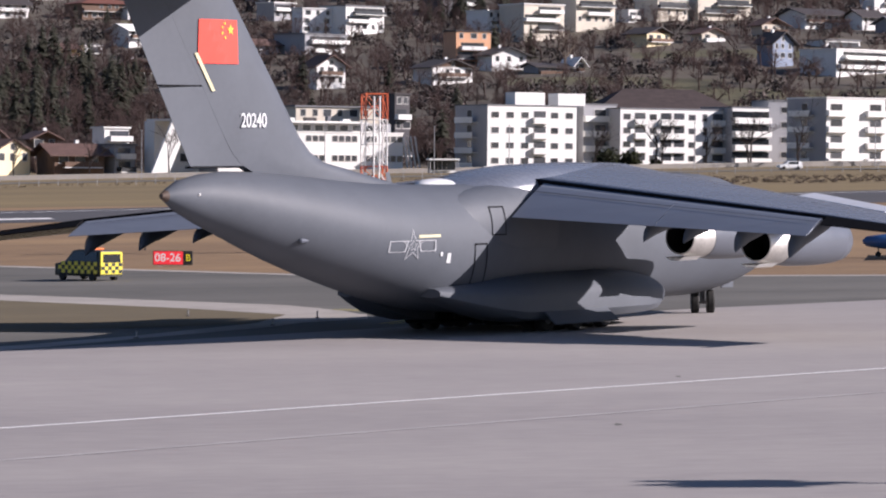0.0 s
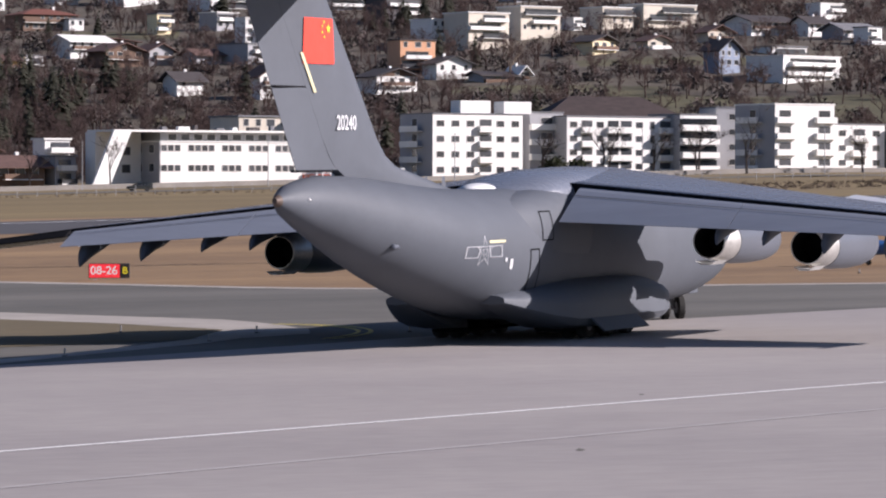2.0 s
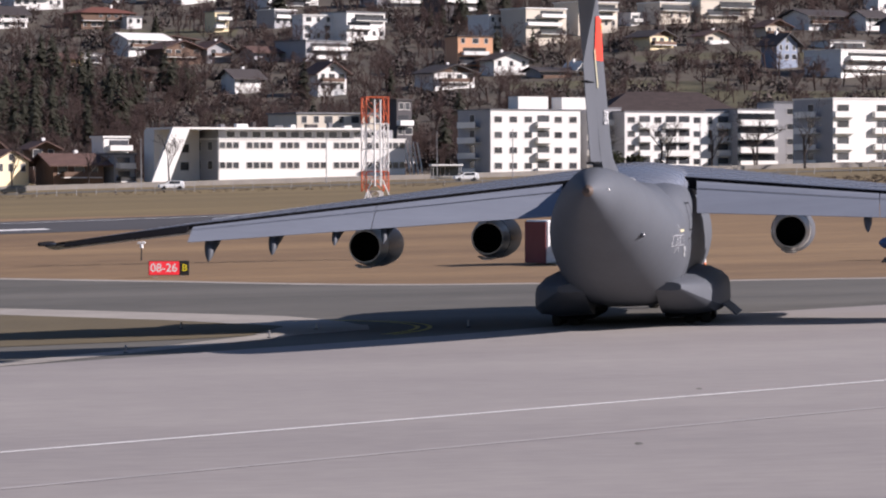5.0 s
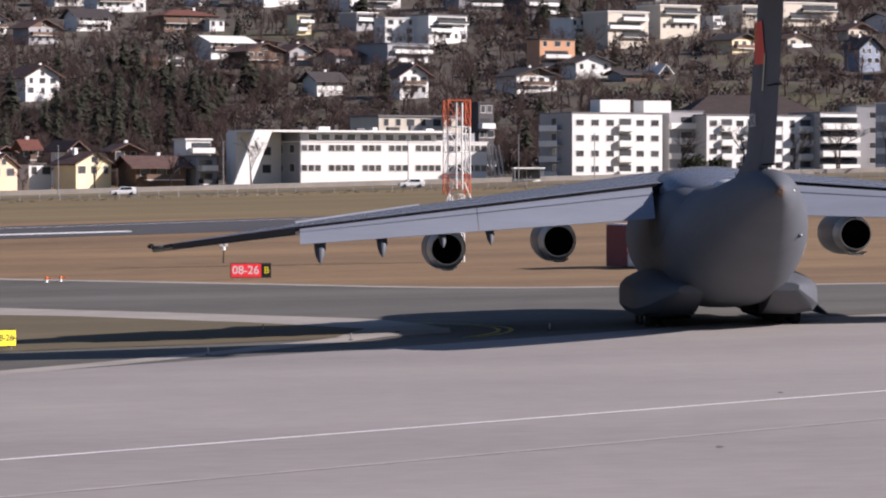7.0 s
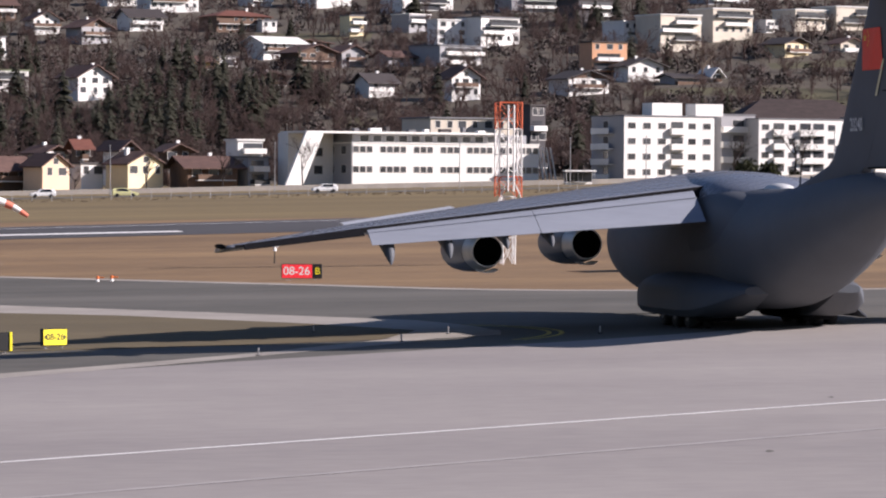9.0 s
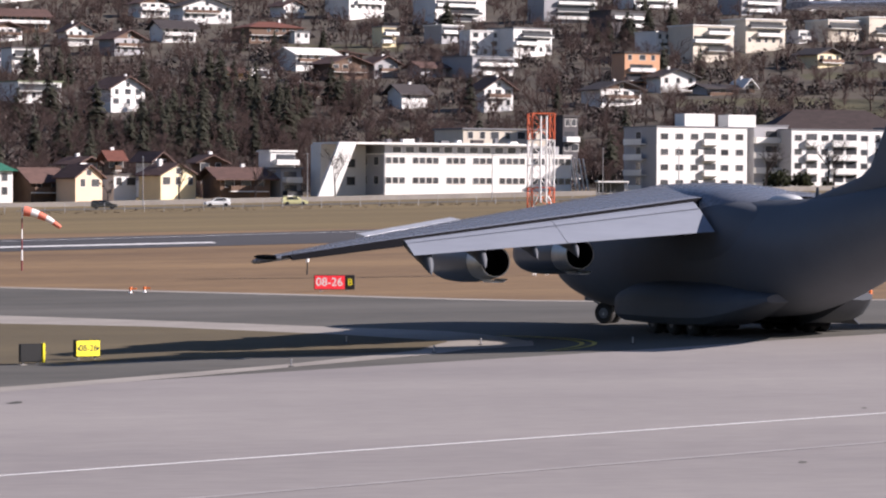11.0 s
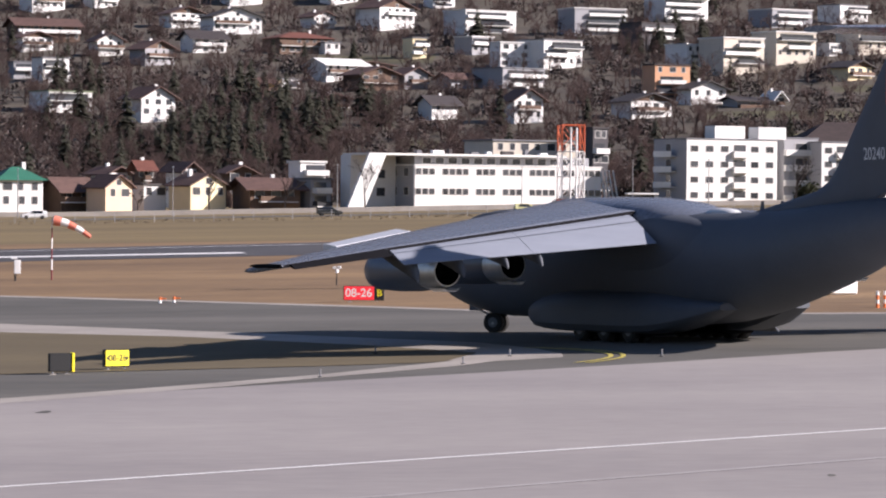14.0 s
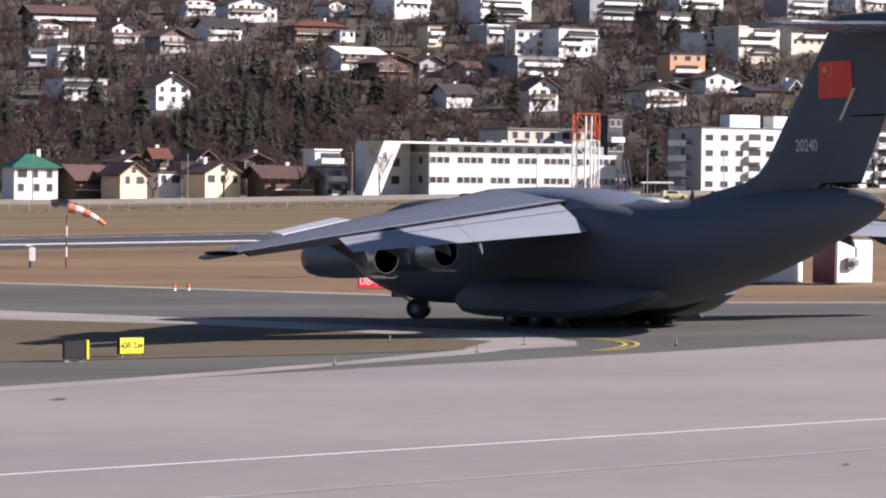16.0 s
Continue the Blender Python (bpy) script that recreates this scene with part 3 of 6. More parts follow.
    zs = (6.2, 6.3, 6.45, 6.7, 6.85, 7.0, 7.2, 7.6, 8.2, 9.0, 10.2, 11.8, 13.1, 14.1)
    def fin_half(z, a, b):
        """Part of the fin's section between chord fractions a and b."""
        le, te = fin_le(z), fin_te(z)
        th = lin(z, (6.45, 7.2, 14.1), (0.75, 0.72, 0.62))
        pts = []
        fr = [a + (b - a) * k / 8 for k in range(9)]
        for s in fr:
            pts.append((le + (te - le) * s, th / 2 * (1 - (2 * abs(s - 0.35)) ** 2 * 0.35) * min(1, (s * 8) ** 0.5) * (1 - max(0, s - 0.4) / 0.6 * 0.92), z))
        return pts + [(x, -y, zz) for x, y, zz in pts[::-1]]
    bm = bmesh.new()
    loft(bm, [fin_half(z, 0.0, 0.66) for z in zs])
    fin = part("fin", bm, M["paint"], ac, smooth=True)
    for z0, z1 in ((7.1, 10.14), (10.2, 13.9)):
        bm = bmesh.new()
        loft(bm, [fin_half(z, 0.6606, 1.0) for z in (z0, (z0 + z1) / 2, z1)])
        part("rudder", bm, M["paint"], fin, smooth=True)
    for gap in ((-24.4, -0.14, 7.02, -21.5, 0.14, 7.1), (-26.0, -0.13, 10.14, -23.8, 0.13, 10.2)):
        part("rudder_gap", box_bm(*gap), M["dark"], fin, "dark hinge gap of the rudder")
    # tailplane with its bullet
    bm = bmesh.new()
    loft(bm, [[(x, r * math.cos(a), 14.42 + z + r * math.sin(a)) for a in [2 * math.pi * k / 20 for k in range(20)]] for x, r, z in ((-21.6, 0.03, -0.1), (-22.1, 0.28, -0.03), (-23.2, 0.46, 0), (-26.4, 0.44, 0), (-29.1, 0.24, 0.05), (-30.1, 0.03, 0.05))])
    part("tail_bullet", bm, M["paint"], ac, smooth=True)
    for side in (1, -1):
        bm = bmesh.new()
        loft(bm, [airfoil(lin(y, (0, 9), (-22.8, -27.4)), lin(y, (0, 9), (-28.2, -29.9)), lin(y, (0, 9), (14.2, 14.0)), lin(y, (0, 9), (0.55, 0.25)), y * side) for y in (0.2, 3, 6, 8.6, 9.0)])
        part("tailplane", bm, M["paint_wing_sheen"], ac, smooth=True)
    # markings
    for side in (-1, 1):
        fx = lambda z, s: fin_le(z) + (fin_te(z) - fin_le(z)) * s
        def on_fin(x, z, off=0.02):
            le, te = fin_le(z), fin_te(z)
            s = (x - le) / (te - le)
            th = lin(z, (6.45, 7.2, 14.1), (0.75, 0.72, 0.62))
            y = th / 2 * (1 - (2 * abs(s - 0.35)) ** 2 * 0.35) * min(1, (max(s, 0) * 8) ** 0.5) * (1 - max(0, s - 0.4) / 0.6 * 0.92)
            return (x, (y + off) * side, z)
        bm = bmesh.new()
        x0, x1, z0, z1 = -24.0, -21.7, 11.03, 12.72
        for i in range(10):
            for j in range(4):
                xa, xb = x0 + (x1 - x0) * i / 10, x0 + (x1 - x0) * (i + 1) / 10
                za, zb = z0 + (z1 - z0) * j / 4, z0 + (z1 - z0) * (j + 1) / 4
                q = [on_fin(xa, za, 0.045), on_fin(xb, za, 0.045), on_fin(xb, zb, 0.045), on_fin(xa, zb, 0.045)]
                marking(bm, q if side < 0 else q[::-1])
        part("flag", bm, M["red_flag"], fin, "painted red flag with small yellow stars")
        bm = bmesh.new()
        for cx, cz, r in ((-22.15, 12.34, 0.21), (-22.50, 12.58, 0.08), (-22.66, 12.42, 0.08), (-22.66, 12.20, 0.08), (-22.50, 12.03, 0.08)):
            q = [on_fin(cx + a, cz + b, 0.07) for a, b in star_points(r)]
            marking(bm, q)
        part("flag_stars", bm, M["yellow"], fin, "small yellow painted stars")
        ex = (Vector(on_fin(-20.2, 8.83)) - Vector(on_fin(-21.3, 8.83))).normalized() * (1 if side < 0 else -1)
        ez = (Vector(on_fin(-20.75, 9.2)) - Vector(on_fin(-20.75, 8.5))).normalized()
        en = ex.cross(ez).normalized()
        face = Matrix((ex, ez, en)).transposed().to_4x4()
        lettering("20240", 0.86, M["white_mark"], fin, Matrix.Translation(on_fin(-20.78, 8.83, 0.035)) @ face @ Matrix.Diagonal((0.72, 0.9, 1, 1)), "serial_number", label="white painted serial number")
        bm = bmesh.new()
        q = [on_fin(-24.2, 11.42, 0.05), on_fin(-24.02, 11.44, 0.05), on_fin(-23.0, 9.98, 0.05), on_fin(-23.18, 9.96, 0.05)]
        marking(bm, q)
        part("formation_light", bm, M["light_strip"], fin, "pale yellow formation light strip")
        if side > 0:
            continue
        # national star with bars on the rear fuselage
        cx, cz = -13.5, 3.8
        up = (fus_skin(cx, cz + 0.4, side) - fus_skin(cx, cz - 0.4, side)).normalized()
        def on_skin(a, b, off=0.03):
            return fus_skin(cx + a, cz + b, side, off)
        def outline(pts, w):
            """A closed painted line."""
            bm = bmesh.new()
            n = len(pts)
            cxm, czm = sum(p[0] for p in pts) / n, sum(p[1] for p in pts) / n
            inner = [(cxm + (p[0] - cxm) * (1 - w), czm + (p[1] - czm) * (1 - w)) for p in pts]
            for k in range(n):
                marking(bm, [on_skin(*pts[k]), on_skin(*pts[(k + 1) % n]), on_skin(*inner[(k + 1) % n]), on_skin(*inner[k])])
            return bm
        part("star_outline", outline(star_points(0.68), 0.14), M["star_paint"], fuselage, "white outlined painted star")
        part("star_outline", outline(star_points(0.27), 0.22), M["star_paint"], fuselage)
        for s in (-1, 1):
            part("bar_outline", outline([(s * 0.45, -0.24), (s * 1.42, -0.24), (s * 1.42, 0.22), (s * 0.3, 0.22)], 0.13), M["star_paint"], fuselage)
        bm = bmesh.new()
        marking(bm, [on_skin(a, b) for a, b in ((0.35, 0.32), (1.75, 0.32), (1.75, 0.43), (0.35, 0.43))])
        part("formation_light", bm, M["light_strip"], fuselage, "pale yellow formation light strip")
        # door outlines and small stencils
        def frame_lines(x0, z0, x1, z1, w):
            bm = bmesh.new()
            def skin(x, z):
                p = fus_skin(x, z, side, .02)
                return Vector((x, side * max(abs(p.y), fillet_y(x, z) + 0.02 if x > -10.6 else 0), z))
            strips = [(x0, z0, x1, z0 + w), (x0, z1 - w, x1, z1)]
            for k in range(8):
                za, zb = z0 + (z1 - z0) * k / 8, z0 + (z1 - z0) * (k + 1) / 8
                strips += [(x0, za, x0 + w, zb), (x1 - w, za, x1, zb)]
            for a, b, c, d in strips:
                marking(bm, [skin(a, b), skin(c, b), skin(c, d), skin(a, d)])
            return bm
        part("door_outline", frame_lines(-9.4, 2.1, -8.5, 3.8, 0.06), M["dark"], fuselage, "thin dark door outline")
        part("door_outline", frame_lines(-8.1, 4.1, -7.2, 5.3, 0.05), M["dark"], fuselage, "thin dark door outline")
        for a, b, c, d in ((-11.3, 3.05, -11.05, 3.45), (-11.75, 3.35, -11.6, 3.5)):
            bm = bmesh.new()
            marking(bm, [fus_skin(a, b, side, .02), fus_skin(c, b, side, .02), fus_skin(c, d, side, .02), fus_skin(a, d, side, .02)])
            part("stencil", bm, M["white_mark"], fuselage, "small white stencil mark")
        bm = bmesh.new()
        q = fus_skin(-19.3, 4.15, side, 0.0)
        loft(bm, [[(q.x + a, q.y + side * r * math.cos(t), q.z + r * math.sin(t)) for t in [2 * math.pi * k / 8 for k in range(8)]] for a, r in ((0.4, 0.02), (0.2, 0.08), (-0.25, 0.1), (-0.3, 0.04))])
        part("vent_blister", bm, M["nacelle"], fuselage)
        for x in (-24.6,):
            q = fus_skin(x, 6.02, side, 0.0)
            bm = bmesh.new()
            bmesh.ops.create_uvsphere(bm, u_segments=8, v_segments=6, radius=0.05, matrix=Matrix.Translation(q))
            part("tail_light", bm, M["line"], fuselage, "small white tail light")
    bm = bmesh.new()
    loft(bm, [[fus_point(x, 2 * math.pi * k / 20) + Vector((-0.02, 0, 0)) for k in range(20)] for x in (-25.75, -25.92, -26.0)])
    part("tail_cap", bm, M["rust"], fuselage, "brownish worn tail cap", smooth=True)
    # cockpit glazing
    bm = bmesh.new()
    for k in range(6):
        a0, a1 = radians(38 + k * 17.6), radians(38 + k * 17.6 + 16)
        q = [fus_point(x, a) + Vector((0.02, 0, 0.02)) for x, a in ((16.4, a0), (16.4, a1), (15.5, a1), (15.5, a0))]
        marking(bm, q)
    part("cockpit_window", bm, M["glass_dark"], fuselage, "dark cockpit window panes")
    return ac


aircraft = build_aircraft()

# ---- materials of the town ----
def wall_mat(name, base, var=0.05):
    return mat(name, base, 0.85, 0, var, 0.25, 14, 0.004, obj=0.0)


WALL = {
    "white": wall_mat("white_render", (0.75, 0.74, 0.715)),
    "cream": wall_mat("cream_render", (0.78, 0.66, 0.42)),
    "yellow": wall_mat("yellow_render", (0.72, 0.50, 0.14)),
    "peach": wall_mat("peach_render", (0.72, 0.53, 0.37)),
    "orange": wall_mat("orange_render", (0.62, 0.34, 0.20)),
    "beige": wall_mat("beige_render", (0.60, 0.54, 0.45)),
    # real grey render, and also white walls with shade put into the colour
    "grey": wall_mat("grey_and_shaded_render", (0.33, 0.33, 0.345)),
    "wood": mat("brown_timber", (0.135, 0.082, 0.055), 0.8, 0, 0.2, 0.6, 10, 0.01, stretch=(6, 6, 1)),
    "blue": wall_mat("bluegrey_cladding", (0.22, 0.26, 0.34)),
    "dark": wall_mat("dark_cladding", (0.07, 0.065, 0.07)),
}
ROOF = {
    "brown": mat("brown_tiles", (0.105, 0.060, 0.049), 0.8, 0, 0.22, 0.5, 14, 0.02, stretch=(1, 1, 4)),
    "red": mat("red_tiles", (0.15, 0.055, 0.038), 0.8, 0, 0.2, 0.5, 14, 0.02, stretch=(1, 1, 4)),
    "green": mat("green_sheet_roof", (0.035, 0.15, 0.10), 0.5, 0, 0.12, 0.6, 10, 0.005),
    "grey": mat("grey_roofing", (0.16, 0.16, 0.17), 0.8, 0, 0.15, 0.4, 12, 0.01),
    "dark": mat("dark_roofing", (0.050, 0.042, 0.042), 0.75, 0, 0.15, 0.4, 12, 0.01),
    "old": mat("weathered_brown_tiles", (0.046, 0.032, 0.030), 0.85, 0, 0.25, 0.5, 14, 0.02, stretch=(1, 1, 4)),
    "white": mat("white_fascia", (0.74, 0.73, 0.70), 0.7, 0, 0.05, 0.4),
    "green_old": mat("mossy_flat_roof", (0.20, 0.23, 0.14), 0.85, 0, 0.2, 0.4, 12, 0.01),
}
GLASS = mat("window_glass", (0.060, 0.063, 0.070), 0.12, 0, 0.2, 0.4, obj=0.4)
FRAME = mat("window_frame", (0.55, 0.53, 0.50), 0.6, 0, 0.06, 1.0)
MESHES = {}


def window(parent, x, z, y, w, h, side=0, shutter=None):
    """A window in a wall: frame with sill, and its pane. side: 0 front, 1 right end, -1 left end."""
    key = (round(w, 1), round(h, 1))
    if key not in MESHES:
        w, h = key
        bm = bmesh.new()
        f = 0.09
        loops = []
        for yy in (-0.06, 0.06):
            for o in (f, 0.0):
                loops.append([bm.verts.new(p) for p in ((-w / 2 - o, yy, -o * 1.6), (w / 2 + o, yy, -o * 1.6), (w / 2 + o, yy, h + o), (-w / 2 - o, yy, h + o))])
        for p, q in ((0, 1), (1, 3), (3, 2), (2, 0)):
            for k in range(4):
                bm.faces.new((loops[p][k], loops[p][(k + 1) % 4], loops[q][(k + 1) % 4], loops[q][k]))
        bmesh.ops.recalc_face_normals(bm, faces=bm.faces)
        me = bpy.data.meshes.new("window")
        bm.to_mesh(me)
        bm.free()
        me.materials.append(FRAME)
        bm = bmesh.new()
        box(bm, -w / 2, -0.02, 0, w / 2, 0.05, h)
        pm = bpy.data.meshes.new("pane")
        bm.to_mesh(pm)
        bm.free()
        pm.materials.append(GLASS)
        MESHES[key] = (me, pm)
    me, pm = MESHES[key]
    ob = new("window", me)
    ob.parent = parent
    ob.matrix_basis = pose(x, y, z, 0, 0, 90 * side)
    pane = new("pane", pm)
    pane.parent = ob
    return ob


def balcony(parent, x, z, y, w, d, rail, h=1.0):
    """A slab with a parapet on three sides."""
    bm = bmesh.new()
    box(bm, x - w / 2, y - d, z - 0.18, x + w / 2, y, z)
    slab = part("balcony", bm, ROOF["white"], parent)
    bm = bmesh.new()
    box(bm, x - w / 2, y - d, z, x + w / 2, y - d + 0.08, z + h)
    box(bm, x - w / 2, y - d, z, x - w / 2 + 0.08, y, z + h)
    box(bm, x + w / 2 - 0.08, y - d, z, x + w / 2, y, z + h)
    part("parapet", bm, rail, slab)


def gable_roof(bm, w, d, eave, ridge, over, along_x, t=0.28):
    """A pitched roof of two thick slabs."""
    for s in (1, -1):
        if along_x:
            a, b = d / 2 + over, eave - over * (ridge - eave) / (d / 2)
            q = [(-w / 2 - over, s * a, b), (w / 2 + over, s * a, b), (w / 2 + over, 0, ridge), (-w / 2 - over, 0, ridge)]
        else:
            a, b = w / 2 + over, eave - over * (ridge - eave) / (w / 2)
            q = [(s * a, -d / 2 - over, b), (s * a, d / 2 + over, b), (0, d / 2 + over, ridge), (0, -d / 2 - over, ridge)]
        lo = [bm.verts.new(p) for p in q]
        hi = [bm.verts.new((p[0], p[1], p[2] + t)) for p in q]
        for f in (lo, hi[::-1], *[(lo[k], hi[k], hi[(k + 1) % 4], lo[(k + 1) % 4]) for k in range(4)]):
            bm.faces.new(f)
    bmesh.ops.recalc_face_normals(bm, faces=bm.faces)


COUNT = [0]
PLOTS = []


def house(x, y, w, h, style, wall, roof, label, rz=None, d=None, z=None, group="houses on the hillside", plain=False, pitch=0.70):
    """A house with its base centre at x, y: style gable (front gable), eaves (ridge along the front), hip or flat."""
    COUNT[0] += 1
    rnd = random.Random(COUNT[0] * 7 + 3)
    rz = rnd.uniform(24, 44) if rz is None else rz
    d = d or max(6.0, min(14.0, w * rnd.uniform(0.7, 0.95)))
    cx, cy = x + d / 2 * -math.sin(radians(rz)), y + d / 2 * math.cos(radians(rz))
    PLOTS.append((x, y, max(w, d) * 0.62, h))
    ob = thing("house", cx, cy, (min(ground_z(x, y), ground_z(cx, cy)) if z is None else z), rz, label, "house", group)
    base = -2.5 if y > 760 else -0.4
    flat = style == "flat"
    eave = h if flat else h * pitch
    bm = bmesh.new()
    box(bm, -w / 2, -d / 2, base, w / 2, d / 2, eave)
    if style == "gable":
        for s in (-1, 1):
            vs = [bm.verts.new(p) for p in ((-w / 2, s * d / 2, eave), (w / 2, s * d / 2, eave), (0, s * d / 2, h - 0.02))]
            bm.faces.new(vs if s < 0 else vs[::-1]).material_index = 1 if COUNT[0] % 3 and not plain else 0
    elif style == "eaves":
        for s in (-1, 1):
            vs = [bm.verts.new(p) for p in ((s * w / 2, -d / 2, eave), (s * w / 2, d / 2, eave), (s * w / 2, 0, h - 0.02))]
            bm.faces.new(vs if s > 0 else vs[::-1])
    part("wall", bm, [WALL[wall], WALL["wood"]], ob)
    bm = bmesh.new()
    if flat:
        box(bm, -w / 2 - 0.35, -d / 2 - 0.35, eave, w / 2 + 0.35, d / 2 + 0.35, eave + 0.35)
    elif style == "hip":
        lo = [bm.verts.new(p) for p in ((-w / 2 - .9, -d / 2 - .9, eave), (w / 2 + .9, -d / 2 - .9, eave), (w / 2 + .9, d / 2 + .9, eave), (-w / 2 - .9, d / 2 + .9, eave))]
        r = max(0.3, w / 2 - d / 2)
        top = [bm.verts.new((-r, 0, h)), bm.verts.new((r, 0, h))]
        for f in ((lo[0], lo[1], top[1], top[0]), (lo[1], lo[2], top[1]), (lo[2], lo[3], top[0], top[1]), (lo[3], lo[0], top[0]), lo[::-1]):
            bm.faces.new(f)
    else:
        gable_roof(bm, w, d, eave, h, 0.7 if plain else 1.4, style == "eaves")
    rf = part("roof", bm, ROOF[roof], ob)
    if not flat and rnd.random() < 0.75:
        cxx = rnd.uniform(-w * 0.25, w * 0.25)
        cm = bmesh.new()
        box(cm, cxx - 0.35, 0.4, h * 0.8, cxx + 0.35, 1.1, h + 0.9)
        part("chimney", cm, WALL["white"], rf)
    # storeys with windows on the front and the right end
    n = max(1, int(eave / 2.6))
    per = max(2, int(w / 2.8))
    for k in range(n):
        zz = eave - (n - k) * 2.6 + 0.75 if n * 2.6 <= eave + 0.3 else k * 2.5 + 0.7
        if flat and rnd.random() < 0.8:
            # glazed band behind a long balcony
            bw = w * rnd.uniform(0.55, 0.9)
            cxx = rnd.uniform(-1, 1) * (w - bw) / 2
            part("glazing", box_bm(cxx - bw / 2, -d / 2 - 0.03, zz - 0.4, cxx + bw / 2, -d / 2 + 0.05, zz + 1.35), GLASS, ob, "dark glazed band")
            balcony(ob, cxx, zz - 0.6, -d / 2, min(w, bw + 0.8), 1.5, ROOF["white"] if rnd.random() < 0.7 else GLASS, 0.9)
        else:
            for i in range(per):
                if rnd.random() < 0.12:
                    continue
                ww = 1.1 if rnd.random() < 0.55 else 1.8
                window(ob, -w / 2 + w * (i + 0.5) / per + rnd.uniform(-0.25, 0.25), zz, -d / 2, ww, 1.4)
            if not flat and not plain and (k >= 1 or n == 1) and rnd.random() < 0.75:
                bw = w * rnd.uniform(0.7, 1.05)
                balcony(ob, rnd.uniform(-1, 1) * max(0, w - bw) / 2, zz - 0.7, -d / 2, bw, 1.4, WALL["wood"] if rnd.random() < 0.7 else ROOF["white"])
        if rnd.random() < 0.8:
            window(ob, w / 2, zz, rnd.uniform(-d * 0.25, d * 0.15), 1.1, 1.4, side=1)
    if style == "gable" and h - eave > 2.0:
        window(ob, 0, eave + 0.25, -d / 2, 1.1, 1.1)
    return ob


def block(x, y, w, d, h, rz, wall, label, bays, storeys, kind="windows", roof="grey", attic=(), z=None, name="apartment_building", base=-1.0, first=0.9):
    """A flat-roofed block of flats; bays is a string, a bay a letter: w window, b balcony, d wide dark loggia, . blank."""
    ob = thing(name, x, y, z, rz, label, "apartment building" if name != "office_building" else "office building")
    PLOTS.append((x, y, w * 0.6, h))
    bm = bmesh.new()
    box(bm, 0, 0, base, w, d, h)
    part("wall", bm, WALL[wall], ob)
    # grey sheet over the left end: its shade is put into the colour
    part("end_wall", box_bm(-0.06, 0.02, base, -0.004, d - 0.02, h - 0.02), WALL["grey"], ob, "end wall coloured grey as the shaded side")
    bm = bmesh.new()
    box(bm, -0.15, -0.15, h, w + 0.15, d + 0.15, h + 0.25)
    rf = part("roof", bm, ROOF[roof], ob)
    for x0, x1, hh in attic:
        bm = bmesh.new()
        box(bm, x0, 1.0, h + 0.25, x1, 5.0, h + hh)
        part("roof_house", bm, WALL[wall], rf)
    step = (h - 0.4) / storeys
    for k in range(storeys):
        zz = k * step + first
        for i, c in enumerate(bays):
            bx = w * (i + 0.5) / len(bays)
            bw = w / len(bays)
            if c == "w":
                window(ob, bx, zz + 0.15, 0, min(1.6, bw * 0.56), 1.1)
            elif c == "o":
                window(ob, bx, zz + 0.15, 0, 1.15, 1.1)
            elif c == "n":
                window(ob, bx, zz, 0, 1.0, 1.4)
            elif c == "b":
                window(ob, bx, zz - 0.5, 0, min(2.6, bw * 0.8), 2.0)
                balcony(ob, bx, zz - 0.75, 0, bw * 1.05, 1.0, ROOF["white"])
            elif c == "d":
                # no recess is cut; a dark sheet on the wall gives its shade
                bm = bmesh.new()
                box(bm, bx - bw * 0.5, -0.03, zz - 0.6, bx + bw * 0.5, 0.05, zz + 1.5)
                part("loggia", bm, M["glass_dark"], ob, "dark flat panel for a loggia's shaded recess")
                balcony(ob, bx, zz - 0.75, 0, bw * 1.02, 1.2, ROOF["white"])
        # left end: balconies in the shade
        if kind == "ends":
            window(ob, -0.06, zz - 0.2, d * 0.55, 2.0, 1.8, side=-1)
            bm = bmesh.new()
            box(bm, -1.3, d * 0.3, zz - 0.9, 0, d * 0.85, zz - 0.72)
            sl = part("balcony", bm, ROOF["white"], ob)
            bm = bmesh.new()
            box(bm, -1.3, d * 0.3, zz - 0.72, -1.2, d * 0.85, zz + 0.25)
            part("parapet", bm, ROOF["white"], sl)
    return ob


house(-151.8, 1110.2, 9.0, 7.7, "flat", "white", "grey", "white cube house with a flat roof on the slope")
house(-135.3, 1019.6, 13.4, 5.6, "flat", "white", "green_old", "weathered white building with a mossy flat roof")
house(-107.8, 992.3, 10.7, 9.5, "gable", "white", "brown", "white alpine chalet with a broad brown roof")
house(-177.3, 1277.3, 22.5, 8.3, "eaves", "wood", "brown", "long brown timber house with a shallow roof")
house(-176.0, 1241.6, 11.6, 6.1, "gable", "white", "brown", "small white chalet with wooden balcony")
house(-147.6, 1210.7, 9.2, 8.2, "gable", "white", "brown", "white chalet with dark balconies")
house(-127.4, 1176.1, 11.7, 8.3, "gable", "grey", "brown", "grey rendered house with a brown roof")
house(-115.9, 1223.7, 11.9, 8.3, "eaves", "white", "dark", "white two-storey house with long balconies")
house(-114.2, 1311.4, 18.4, 10.1, "gable", "white", "dark", "white house with a dark wooden gable")
house(-135.8, 1348.6, 13.4, 7.9, "gable", "white", "brown", "white chalet high on the slope")
house(-83.8, 1230.2, 20.1, 7.6, "hip", "wood", "red", "large house with a red hipped roof")
house(-75.1, 1228.6, 5.3, 3.8, "flat", "white", "grey", "low white annex beside a red roof")
house(-44.9, 1199.3, 5.4, 7.0, "flat", "cream", "grey", "narrow cream rendered house on the slope")
house(-64.9, 1132.7, 14.6, 5.9, "eaves", "white", "white", "long white house with terraces")
